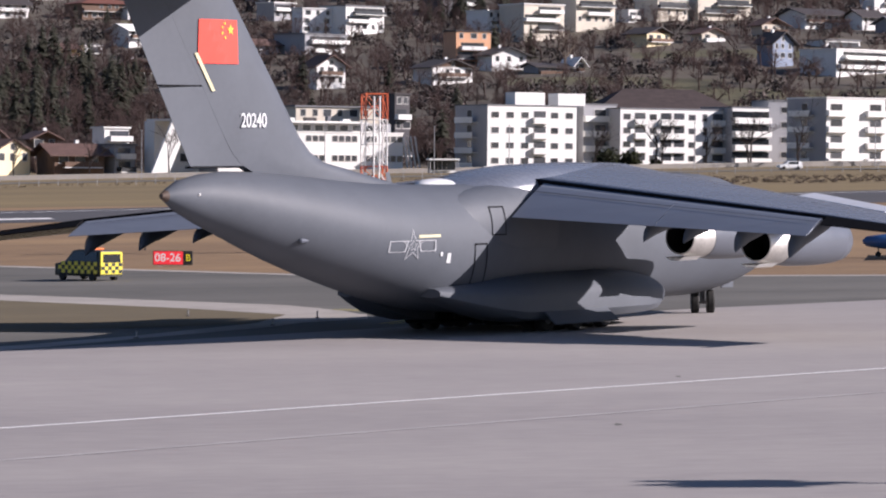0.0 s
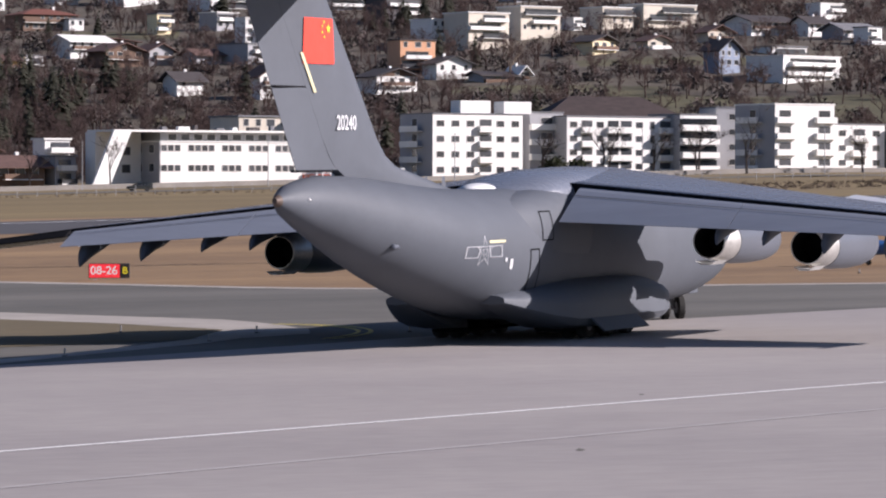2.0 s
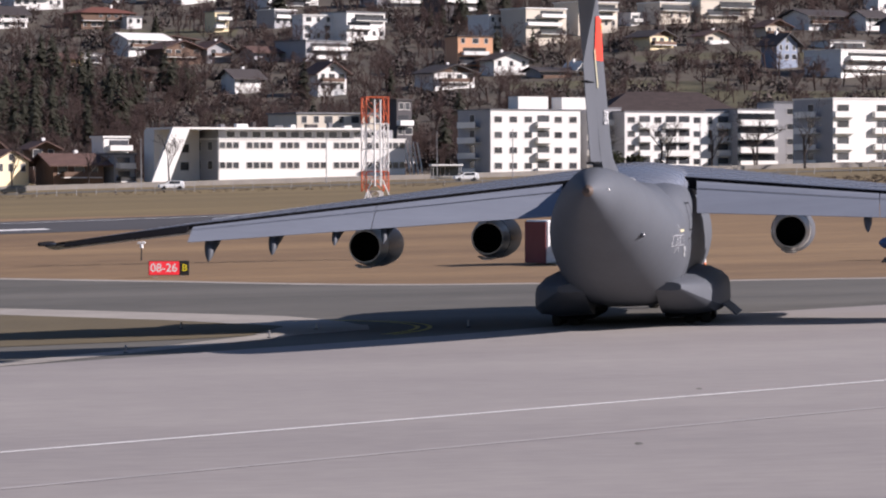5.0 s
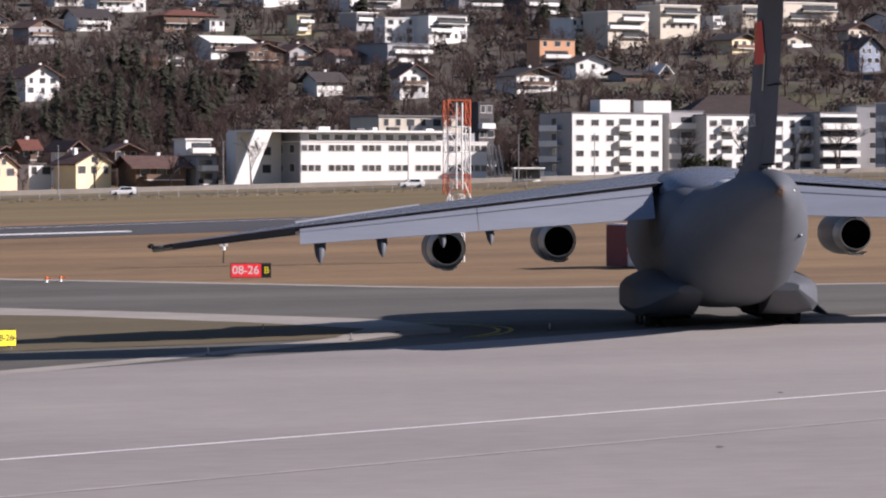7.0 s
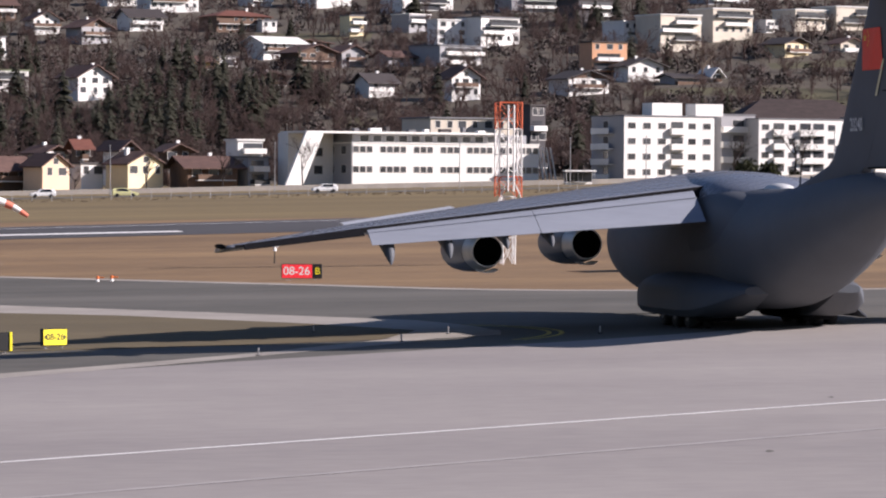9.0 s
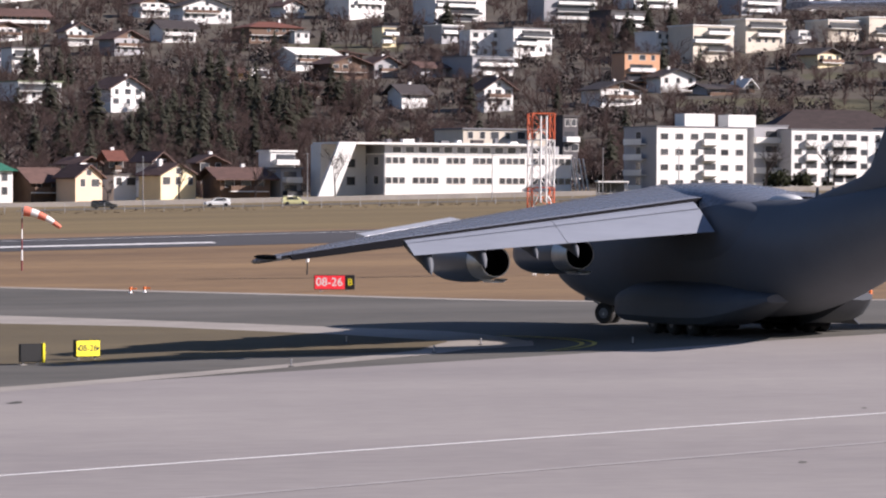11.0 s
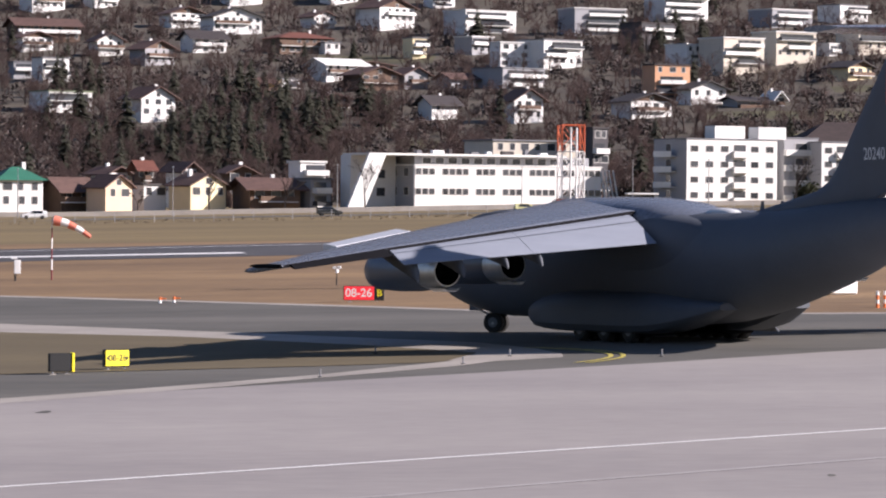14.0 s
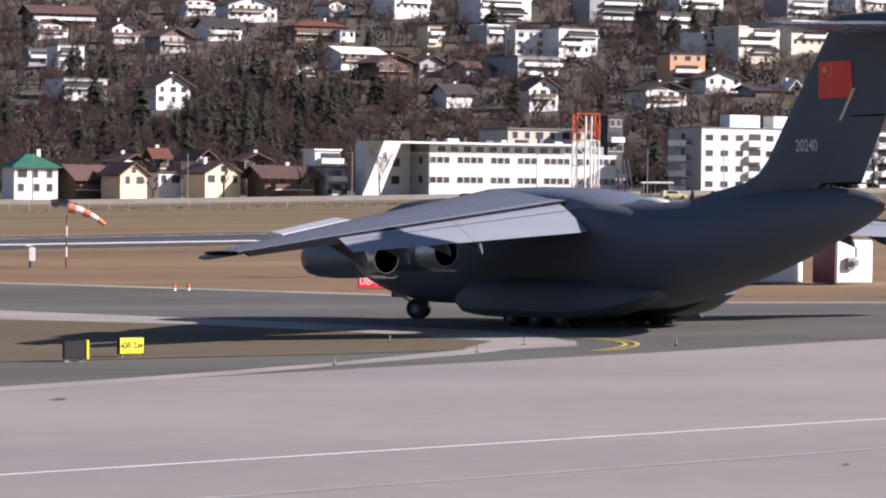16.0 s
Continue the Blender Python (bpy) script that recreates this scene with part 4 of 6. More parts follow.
house(-86.2, 1088.5, 4.7, 4.0, "eaves", "yellow", "brown", "bright yellow house between conifers")
house(-79.3, 1095.0, 6.5, 3.0, "flat", "white", "grey", "low white house between conifers")
house(-52.1, 1082.8, 12.7, 7.3, "gable", "wood", "brown", "brown timber house with a steep roof")
house(-41.6, 1088.8, 8.3, 6.4, "gable", "grey", "brown", "grey house with a brown roof")
house(-30.2, 991.6, 8.3, 6.4, "eaves", "white", "dark", "white chalet with a dark roof and balconies")
house(-58.8, 1347.5, 16.5, 10.8, "gable", "white", "brown", "large white chalet with balconies")
house(-85.8, 1353.1, 9.3, 6.2, "gable", "white", "brown", "white house half hidden by trees")
house(-23.7, 1311.9, 22.0, 8.1, "flat", "white", "white", "white three-storey flats with ribbon balconies")
house(-13.2, 1157.6, 10.3, 8.2, "flat", "white", "white", "modern white house with deep terraces")
house(1.9, 1159.3, 15.7, 8.6, "flat", "white", "grey", "pale modern house with glazed terraces")
house(-24.6, 1214.3, 9.4, 6.0, "flat", "grey", "white", "grey terraced house on the slope")
house(-9.8, 1087.4, 16.5, 5.7, "flat", "grey", "grey", "stepped grey terraced houses")
house(-7.4, 978.5, 8.9, 9.0, "gable", "white", "brown", "white gabled house with a wooden balcony")
house(25.4, 986.4, 12.7, 6.7, "gable", "white", "dark", "white house with a wide dark roof")
house(32.4, 1032.6, 10.9, 10.5, "flat", "orange", "dark", "orange-beige flats with loggias")
house(42.2, 1024.0, 11.1, 6.6, "gable", "white", "dark", "white chalet with a low dark roof")
house(45.4, 1147.2, 13.4, 7.4, "flat", "white", "white", "white flat-roofed house with tall windows")
house(57.6, 1136.5, 15.2, 10.1, "flat", "beige", "white", "beige terraced flats with long balconies")
house(75.4, 1163.7, 15.1, 9.7, "flat", "beige", "white", "beige terraced flats with white balconies")
house(89.1, 1188.4, 3.7, 4.0, "flat", "white", "white", "small white glazed house")
house(90.2, 1098.0, 9.9, 5.7, "gable", "cream", "dark", "cream house with a dark roof")
house(54.1, 1011.9, 10.1, 3.1, "eaves", "grey", "dark", "low grey farm building")
house(61.3, 1015.9, 2.4, 4.2, "gable", "white", "white", "small white chapel-like gable")
house(15.1, 1298.5, 19.9, 9.2, "flat", "grey", "white", "grey block with white balconies")
house(47.6, 1360.5, 19.1, 10.9, "flat", "white", "white", "white terraced flats on the slope")
house(34.1, 1237.3, 15.1, 8.0, "flat", "dark", "dark", "dark clad block behind trees")
house(84.3, 1323.4, 18.3, 6.1, "flat", "grey", "white", "pale grey block with a flat roof")
house(102.8, 1194.3, 13.3, 7.0, "flat", "beige", "white", "beige flats with white balconies")
house(-122.5, 1443.8, 13.7, 7.3, "flat", "white", "grey", "white house at the top of the slope")
house(-176.3, 1432.7, 10.7, 7.5, "eaves", "white", "brown", "white house at the top of the slope")
house(-197.5, 1422.3, 14.5, 9.2, "gable", "white", "brown", "white house at the top of the slope")
house(-83.8, 1444.8, 12.2, 8.4, "gable", "white", "brown", "white house at the top of the slope")
house(-44.2, 1429.9, 9.7, 7.9, "flat", "white", "grey", "white flats at the top of the slope")
house(-58.5, 1152.6, 15.2, 3.2, "gable", "wood", "brown", "low brown timber house on the slope")
house(-27.5, 1086.4, 8.8, 4.7, "eaves", "grey", "brown", "low house under a brown roof")
house(-62.7, 1033.5, 9.1, 3.8, "gable", "wood", "brown", "brown house among bare trees")
house(108.3, 1347.6, 14.6, 6.2, "flat", "white", "grey", "white house among leafless trees")
house(-163.8, 1125.2, 6.4, 5.2, "flat", "grey", "grey", "grey house at the wood's edge")
house(150.2, 1171.6, 17.1, 6.5, "eaves", "white", "dark", "long white chalet flats with a dark roof")
house(164.5, 1168.0, 8.7, 6.5, "eaves", "white", "dark", "white chalet flats with a dark roof")
house(142.2, 1023.4, 23.5, 5.7, "flat", "white", "white", "modern white house with large dark windows")
house(144.9, 1090.7, 13.0, 3.0, "flat", "white", "grey", "white penthouse storey set back on a slope")
house(121.1, 1040.2, 8.5, 9.3, "gable", "blue", "dark", "blue-grey house with a steep roof")
house(175.2, 1120.9, 6.4, 6.6, "flat", "white", "grey", "white cube house among trees")
house(128.7, 1130.8, 8.9, 6.3, "gable", "beige", "brown", "beige house with a brown roof")
house(173.7, 1142.1, 13.0, 6.3, "eaves", "grey", "grey", "grey house with a metal roof")
house(120.4, 1202.3, 21.2, 7.4, "flat", "beige", "white", "beige terraced flats with balconies")
house(179.8, 1245.8, 10.1, 5.0, "flat", "white", "white", "white flats among trees")
house(107.6, 1108.7, 8.1, 4.8, "gable", "beige", "brown", "beige house among bare trees")
house(-82.3, 735.0, 1.8, 9.4, "eaves", "wood", "red", "house with an orange-red tiled roof", d=4.5, pitch=0.87)
house(-63.5, 740.0, 4.8, 8.2, "gable", "wood", "brown", "brown house with a small gable", pitch=0.87)
house(-49.4, 745.0, 5.5, 8.7, "flat", "white", "white", "long low white house behind gardens")
house(-74.7, 748.0, 3.3, 9.0, "gable", "white", "brown", "small white gable behind a yellow house", pitch=0.87)
house(-88.7, 742.0, 4.8, 8.3, "gable", "white", "brown", "house with a pale gable behind others", pitch=0.87)
house(-100.5, 688.0, 8.6, 8.6, "hip", "white", "green", "white hall with a green hipped metal roof", group="houses along the road")
house(-90.8, 694.0, 7.0, 6.4, "eaves", "wood", "brown", "dark timber house with a low brown roof", group="houses along the road")
house(-82.3, 690.0, 6.3, 6.9, "gable", "peach", "brown", "peach rendered house with a brown gable roof", rz=44, plain=True, group="houses along the road")
house(-76.4, 698.0, 4.7, 4.9, "flat", "white", "dark", "small white house with a flat dark roof", group="houses along the road")
house(-66.0, 696.0, 8.5, 6.9, "gable", "cream", "brown", "pale yellow house with white gable", rz=44, plain=True, group="houses along the road")
house(-53.4, 698.0, 10.2, 5.8, "eaves", "wood", "brown", "dark timber house with a red-brown roof", group="houses along the road")
house(-45.0, 702.0, 4.8, 5.5, "flat", "grey", "grey", "grey flat-roofed annex beside a garden", group="houses along the road")
house(-3.9, 775.0, 21.0, 12.4, "flat", "beige", "grey", "long beige block behind the offices")
house(9.2, 770.0, 3.8, 14.9, "flat", "dark", "dark", "dark narrow tower block")
house(67.0, 790.0, 30.0, 15.2, "hip", "wood", "old", "big barn with a wide dark brown roof", rz=12.0, d=14.0)


def office():
    """Long white office building with a leaning white end wall and a recessed top floor."""
    ob = block(-26.8, 697.0, 39.5, 14.0, 8.0, 26.0, "white", "long white two-storey office building with ribbon windows", "ooo.oooo.ooo.ooo.oooo.oo.ooo", 2, name="office_building", roof="white", base=-2.0, first=2.4)
    part("rear_wing", box_bm(-9.5, 9.0, -2, -0.1, 13.9, 9.9), WALL["white"], ob, "white set-back wing")
    for z in (2.2, 5.6):
        window(ob, -3.2, z, 9.0, 1.7, 1.5)
        window(ob, -6.2, z, 9.0, 1.7, 1.5)
    # top floor under the slab is coloured grey to carry its shade
    bm = bmesh.new()
    box(bm, 1.0, 2.4, 8.25, 38.0, 13, 9.9)
    part("top_floor", bm, WALL["grey"], ob, "recessed top floor, shade in its grey colour")
    for i in range(13):
        window(ob, 3.5 + i * 2.7, 8.45, 2.4, 1.7, 1.1)
    for z in (2.4, 6.0):
        for yy in (4.0, 9.5):
            window(ob, -0.06, z, yy, 2.2, 1.5, side=-1)
    bm = bmesh.new()
    box(bm, -9.3, 0.02, 9.9, 32.0, 13.4, 10.3)
    slab = part("upper_roof", bm, ROOF["white"], ob, "white overhanging roof slab")
    for i in range(8):
        b2 = bmesh.new()
        vw, vh = (1.0, 2.4, 0.7, 1.6)[i % 4], (0.6, 0.45, 1.0, 0.7)[(i * 3) % 4]
        box(b2, 1 + i * 3.8, 1.5 + i % 3, 10.3, 1 + vw + i * 3.8, 2.7 + i % 3, 10.3 + vh, bevel=0.04)
        part("roof_vent", b2, ROOF[("grey", "white", "dark")[i % 3]], slab)
    bm = bmesh.new()
    loft(bm, [[(-14.8, y, -2.5), (-11.2, y, -2.5), (-5.8, y, 10.3), (-9.4, y, 10.3)] for y in (0.0, 0.9)])
    part("leaning_wall", bm, WALL["white"], ob, "white leaning end wall")
    bm = bmesh.new()
    for k in range(4):
        tube(bm, (39.6 + k * 0.9, 0.5, 7.6), (41.2 + k * 0.9, 0.5, -0.5), 0.16, n=6)
    part("strut", bm, ROOF["white"], ob, "slanting white struts", kind="")
    bm = bmesh.new()
    tube(bm, (-0.3, -0.2, -1), (-0.3, -0.2, 8.2), 0.09, n=6)
    part("downpipe", bm, M["steel"], ob)


office()
block(25.0, 706.0, 19.8, 13.5, 12.3, 26.0, "white", "white block of flats with balconies and roof houses", "www" + "b" + "ww", 4, kind="ends", attic=((6.6, 13.2, 2.7), (16.2, 22.3, 2.6)))
# this wing is white too; grey stands in for shade on it
block(44.5, 719.0, 7.5, 12.0, 12.2, 26.0, "grey", "set-back wing of white flats, shade in its grey colour", "b", 4)
block(51.6, 717.0, 24.0, 13.0, 11.3, 26.0, "white", "long white block of flats with rows of balconies", "wbwbbwnb", 4)
block(74.5, 724.5, 8.6, 12.0, 11.2, 26.0, "white", "white flats with wide dark loggias", "dd", 4)
# darkened by a grey wall colour in place of shade
block(83.0, 736.0, 14.0, 12.0, 12.5, 10.0, "grey", "block of flats with its shade in the grey colour", "ww", 4)
block(90.2, 700.0, 13.6, 14.0, 12.8, 26.0, "white", "white tower of flats with deep balconies", "b.b", 4, kind="ends", roof="white")
block(103.2, 712.0, 12.0, 10.0, 9.0, 26.0, "white", "low white flats with roof terrace", "wbw", 3)
block(115.4, 716.0, 16.0, 10.0, 8.0, 26.0, "white", "low white terraced flats", "wbww", 3)

# ---- trees ----
BARK = mat("bare_twigs", (0.118, 0.084, 0.076), 0.95, 0, 0.25, 0.3, 8, island=0.2, spec=0.1)
BARK2 = mat("pale_bark", (0.15, 0.115, 0.085), 0.95, 0, 0.25, 0.5, 8)
NEEDLE = mat("conifer_needles", (0.068, 0.070, 0.054), 0.95, 0, 0.22, 0.3, 8, island=0.25, tint=(0.088, 0.088, 0.068), spec=0.08)
EVERGREEN = mat("evergreen_leaves", (0.030, 0.034, 0.016), 0.85, 0, 0.3, 0.5, 8, island=0.6)


def leafy(m, share):
    """Thin foliage and twigs let part of the light through."""
    nt = m.node_tree
    b = [n for n in nt.nodes if n.type == "BSDF_PRINCIPLED"][0]
    out = [n for n in nt.nodes if n.type == "OUTPUT_MATERIAL"][0]
    tr = nt.nodes.new("ShaderNodeBsdfTranslucent")
    mix = nt.nodes.new("ShaderNodeMixShader")
    mix.inputs[0].default_value = share
    nt.links.new(b.inputs["Base Color"].links[0].from_socket, tr.inputs["Color"])
    nt.links.new(b.outputs[0], mix.inputs[1])
    nt.links.new(tr.outputs[0], mix.inputs[2])
    nt.links.new(mix.outputs[0], out.inputs["Surface"])


for foliage in (BARK, NEEDLE, EVERGREEN):
    leafy(foliage, 0.5)


def bare_tree(rnd, h, depth=4, kids=3, ribbon_w=0.5):
    """Branches of a leafless tree as tapered three-sided limbs and thin twigs."""
    V, Fc = [], []
    def limb(p, q, r0, r1):
        w = (q - p).normalized()
        u = w.orthogonal().normalized()
        v = w.cross(u)
        i = len(V)
        if r0 > 0.055:
            for c, r in ((p, r0), (q, r1)):
                for k in range(4):
                    a = math.pi / 2 * k
                    V.append(tuple(c + (u * math.cos(a) + v * math.sin(a)) * r))
            for k in range(4):
                Fc.append((i + k, i + (k + 1) % 4, i + 4 + (k + 1) % 4, i + 4 + k))
        else:
            a = rnd.uniform(0, math.pi)
            s = (u * math.cos(a) + v * math.sin(a)) * max(r0, 0.034)
            V.extend([tuple(p - s), tuple(p + s), tuple(q)])
            Fc.append((i, i + 1, i + 2))
    def grow(p, dirn, ln, r, n):
        q = p + dirn * ln
        limb(p, q, r, r * 0.62)
        if n == 0:
            return
        for k in range(kids + (1 if n == depth - 1 else 0)):
            d2 = (dirn * rnd.uniform(0.55, 1.0) + Vector((rnd.uniform(-1, 1), rnd.uniform(-1, 1), rnd.uniform(-0.15, 0.75))) * 0.85).normalized()
            s = rnd.uniform(0.35, 1.0)
            grow(p + dirn * ln * s, d2, ln * rnd.uniform(0.5, 0.78), r * 0.5, n - 1)
    grow(Vector((0, 0, -0.4)), Vector((rnd.uniform(-.08, .08), rnd.uniform(-.08, .08), 1)).normalized(), h * 0.42, h * 0.022, depth)
    return V, Fc


def conifer(rnd, h, rows=17, per=17):
    """A conifer of drooping triangular sprays round a trunk."""
    V, Fc = [], []
    def tri(a, b, c):
        i = len(V)
        V.extend([tuple(a), tuple(b), tuple(c)])
        Fc.append((i, i + 1, i + 2))
    R = h * rnd.uniform(0.24, 0.36)
    for j in range(rows):
        s = j / rows
        z = h * (0.06 + 0.92 * s)
        r = R * (1 - s) ** 0.55 * rnd.uniform(0.8, 1.15)
        for k in range(max(4, int(per * (1 - s * 0.7)))):
            a = rnd.uniform(0, 2 * math.pi)
            rr = r * rnd.uniform(0.65, 1.1)
            c, sn = math.cos(a), math.sin(a)
            tip = Vector((rr * c, rr * sn, z - rr * rnd.uniform(0.25, 0.6)))
            root = Vector((0.12 * c, 0.12 * sn, z + h * 0.03))
            side = Vector((-sn, c, 0)) * rr * rnd.uniform(0.22, 0.40)
            mid = root.lerp(tip, 0.6)
            tri(root, mid + side, tip)
            tri(root, tip, mid - side)
    i = len(V)
    for k in range(4):
        a = math.pi / 2 * k
        V.append((0.02 * h * math.cos(a), 0.02 * h * math.sin(a), -0.4))
    V.append((0, 0, h))
    for k in range(4):
        Fc.append((i + k, i + (k + 1) % 4, i + 4))
    return V, Fc


def shrub(rnd, h, n=90):
    V, Fc = [], []
    for k in range(n):
        a, b = rnd.uniform(0, 2 * math.pi), math.acos(rnd.uniform(-0.2, 1))
        r = h * rnd.uniform(0.55, 1.0) * (0.8 + 0.2 * math.sin(3 * a))
        c = Vector((r * math.sin(b) * math.cos(a) * 0.75, r * math.sin(b) * math.sin(a) * 0.75, h * 0.25 + r * 0.7 * math.cos(b)))
        i = len(V)
        for j in range(3):
            V.append(tuple(c + Vector((rnd.uniform(-1, 1), rnd.uniform(-1, 1), rnd.uniform(-1, 1))) * h * 0.16))
        Fc.append((i, i + 1, i + 2))
    return V, Fc


def scatter(name, protos, places, material, label, category="woodland"):
    """Many far trees joined into one piece of woodland."""
    allv, allf, base = [], [], 0
    for k, (x, y, s, a) in enumerate(places):
        V, Fc = protos[k % len(protos)]
        v = np.array(V)
        c, sn = math.cos(a), math.sin(a)
        z = ground_z(x, y) - 0.3
        allv.append(np.stack([x + s * (v[:, 0] * c - v[:, 1] * sn), y + s * (v[:, 0] * sn + v[:, 1] * c), z + s * v[:, 2]], 1))
        allf.extend([tuple(i + base for i in f) for f in Fc])
        base += len(V)
    ob = raw(name, np.concatenate(allv).tolist(), allf, material)
    return tagged(ob, label, category, kind="stuff")


trnd = random.Random(11)


def clear_of_houses(x, y, front=22.0):
    return all(abs(x - px) > pw + 1.5 or y < py - front or y > py + 16 for px, py, pw, ph in PLOTS)


def conifer_patch(x, y):
    """Where the dark woods stand on the slope."""
    return any(((x - cx) / rx) ** 2 + ((y - cy) / ry) ** 2 < 1 for cx, cy, rx, ry in
               ((-78, 920, 22, 90), (-98, 870, 14, 30), (-58, 985, 14, 45), (5, 985, 7, 30), (-150, 900, 12, 50), (35, 1230, 16, 50), (-88, 1080, 10, 40), (-140, 1060, 8, 30)))


bare_places, fir_places, shrub_places = [], [], []
for i in range(9500):
    y = 772 + 800 * trnd.random() ** 1.25
    x = trnd.uniform(-0.172, 0.178) * y
    if conifer_patch(x, y):
        kf = trnd.random()
        if kf > 0.62 and clear_of_houses(x, y, 10):
            bare_places.append((x, y, trnd.uniform(0.7, 1.2), trnd.uniform(0, 6.3)))
        if kf < 0.26 and clear_of_houses(x, y, 10):
            fir_places.append((x, y, trnd.uniform(0.45, 1.0), trnd.uniform(0, 6.3)))
    elif clear_of_houses(x, y):
        meadow = any(((x - cx) / rx) ** 2 + ((y - cy) / ry) ** 2 < 1 for cx, cy, rx, ry in MEADOWS)
        if meadow and trnd.random() < 0.7:
            continue
        k = trnd.random()
        if k < 0.42:
            bare_places.append((x, y, trnd.uniform(0.55, 1.15), trnd.uniform(0, 6.3)))
        elif k < 0.43 and x < 60:
            fir_places.append((x, y, trnd.uniform(0.5, 1.05), trnd.uniform(0, 6.3)))
        elif k < 0.74:
            shrub_places.append((x, y, trnd.uniform(0.6, 2.0), trnd.uniform(0, 6.3)))
for i in range(420):                       # gardens between the road and the slope
    x = trnd.uniform(-125, 130)
    y = 735 + 0.25 * x + trnd.uniform(0, 45)
    if clear_of_houses(x, y, 6):
        (bare_places if trnd.random() < 0.6 else shrub_places).append((x, y, trnd.uniform(0.45, 0.9), trnd.uniform(0, 6.3)))
bare_protos = [bare_tree(random.Random(50 + k), 10.5, 5, 3) for k in range(6)]
fir_protos = [conifer(random.Random(80 + k), 14.0) for k in range(5)]
shrub_protos = [shrub(random.Random(90 + k), 2.6) for k in range(5)]
scrub_places = []
for i in range(800):
    x = trnd.uniform(22, 118)
    scrub_places.append((x, 512 + 0.15 * x + trnd.uniform(0, 55) * min(1, (x - 10) / 50), trnd.uniform(0.16, 0.36), trnd.uniform(0, 6.3)))
for i in range(650):
    x = trnd.uniform(-110, 60)
    scrub_places.append((x, 585 + 0.2 * x + trnd.uniform(0, 26), trnd.uniform(0.1, 0.24), trnd.uniform(0, 6.3)))
scatter("roadside_scrub", shrub_protos, scrub_places, M["dry_scrub"], "low dry brown scrub along the airfield fence", "scrub")
scatter("bare_woodland", bare_protos, bare_places, BARK, "leafless brown winter trees on the hillside")
scatter("conifer_woodland", fir_protos, fir_places, NEEDLE, "dark green conifers on the hillside")
scatter("scrub", shrub_protos, shrub_places, [mat("brown_scrub", (0.070, 0.055, 0.050), 0.95, 0, 0.3, 0.3, 8, island=0.7)], "brown scrub and hedges between houses", "scrub")


DARK_BARK = mat("dark_bark", (0.050, 0.038, 0.034), 0.95, 0, 0.25, 0.5, 8)


def single_tree(x, y, h, seed, label="tall leafless tree beside the road", mat_=DARK_BARK):
    V, Fc = bare_tree(random.Random(seed), h, 5, 3)
    ob = thing("tree", x, y, None, 0, label, "tree", "bare trees along the road")
    big = [f for f in Fc if len(f) == 4]
    small = [f for f in Fc if len(f) == 3]
    def sub(name, faces):
        used = sorted({i for f in faces for i in f})
        m = {v: i for i, v in enumerate(used)}
        raw(name, [V[i] for i in used], [tuple(m[i] for i in f) for f in faces], mat_, ob)
    sub("trunk", big)
    sub("crown", small)


single_tree(-63.5, 672.0, 10.8, 100)
single_tree(-49.9, 676.0, 10.7, 101)
single_tree(-35.2, 678.0, 10.7, 102)
single_tree(45.3, 698.0, 13.1, 103)
single_tree(57.2, 700.0, 12.7, 104)
single_tree(67.1, 702.0, 13.6, 105)
single_tree(74.5, 690.0, 13.6, 106)
single_tree(82.4, 680.0, 14.9, 107)
single_tree(74.6, 694.0, 11.7, 108)
single_tree(104.9, 686.0, 12.4, 109)
single_tree(-77.7, 680.0, 6.1, 110)
single_tree(58.4, 700.0, 10.7, 111)
single_tree(57.2, 1013.0, 16.0, 112, "tall pale leafless tree on the slope", BARK2)


def evergreen_bush(x, y, h, seed):
    V, Fc = shrub(random.Random(seed), h, 420)
    ob = thing("evergreen_bush", x, y, None, 0, "rounded dark evergreen bush beside flats", "bush")
    raw("foliage", V, Fc, EVERGREEN, ob)
    bm = bmesh.new()
    tube(bm, (0, 0, -0.3), (0, 0, h * 0.4), 0.12, n=6)
    part("stem", bm, BARK2, ob)


evergreen_bush(48.5, 706.5, 4.2, 5)
evergreen_bush(53.0, 707.0, 3.4, 6)
evergreen_bush(57.5, 703.0, 1.8, 7)

# ---- airfield things ----
# red face is given a slight glow that brightens it beyond its paint
M["sign_red_glow"] = mat("sign_red_glow", (0.75, 0.03, 0.04), 0.45, 0, 0.05, 2, glow=0.25)
M["sign_black"] = mat("sign_black", (0.012, 0.012, 0.012), 0.5, 0, 0.1, 2)
M["sign_yellow"] = mat("sign_yellow", (0.85, 0.72, 0.02), 0.45, 0, 0.05, 2)
M["mast_orange"] = mat("mast_orange", (0.62, 0.13, 0.05), 0.6, 0, 0.1, 1)
M["mast_white"] = mat("mast_white", (0.78, 0.77, 0.75), 0.6, 0, 0.06, 1)
M["box_white"] = mat("white_panel", (0.80, 0.80, 0.79), 0.6, 0, 0.04, 1)
M["box_red"] = mat("red_panel", (0.16, 0.022, 0.028), 0.6, 0, 0.1, 1)
M["blue"] = mat("blue_paint", (0.03, 0.09, 0.24), 0.35, 0, 0.08, 1)
M["pale_yellow"] = mat("pale_yellow_paint", (0.62, 0.60, 0.30), 0.4, 0, 0.05, 1)
M["van_yellow"] = mat("van_yellow", (0.75, 0.62, 0.05), 0.4, 0, 0.05, 1)
M["van_black"] = mat("van_black", (0.02, 0.022, 0.02), 0.4, 0, 0.08, 1)
M["orange"] = mat("orange_plastic", (0.80, 0.20, 0.05), 0.5, 0, 0.06, 2)


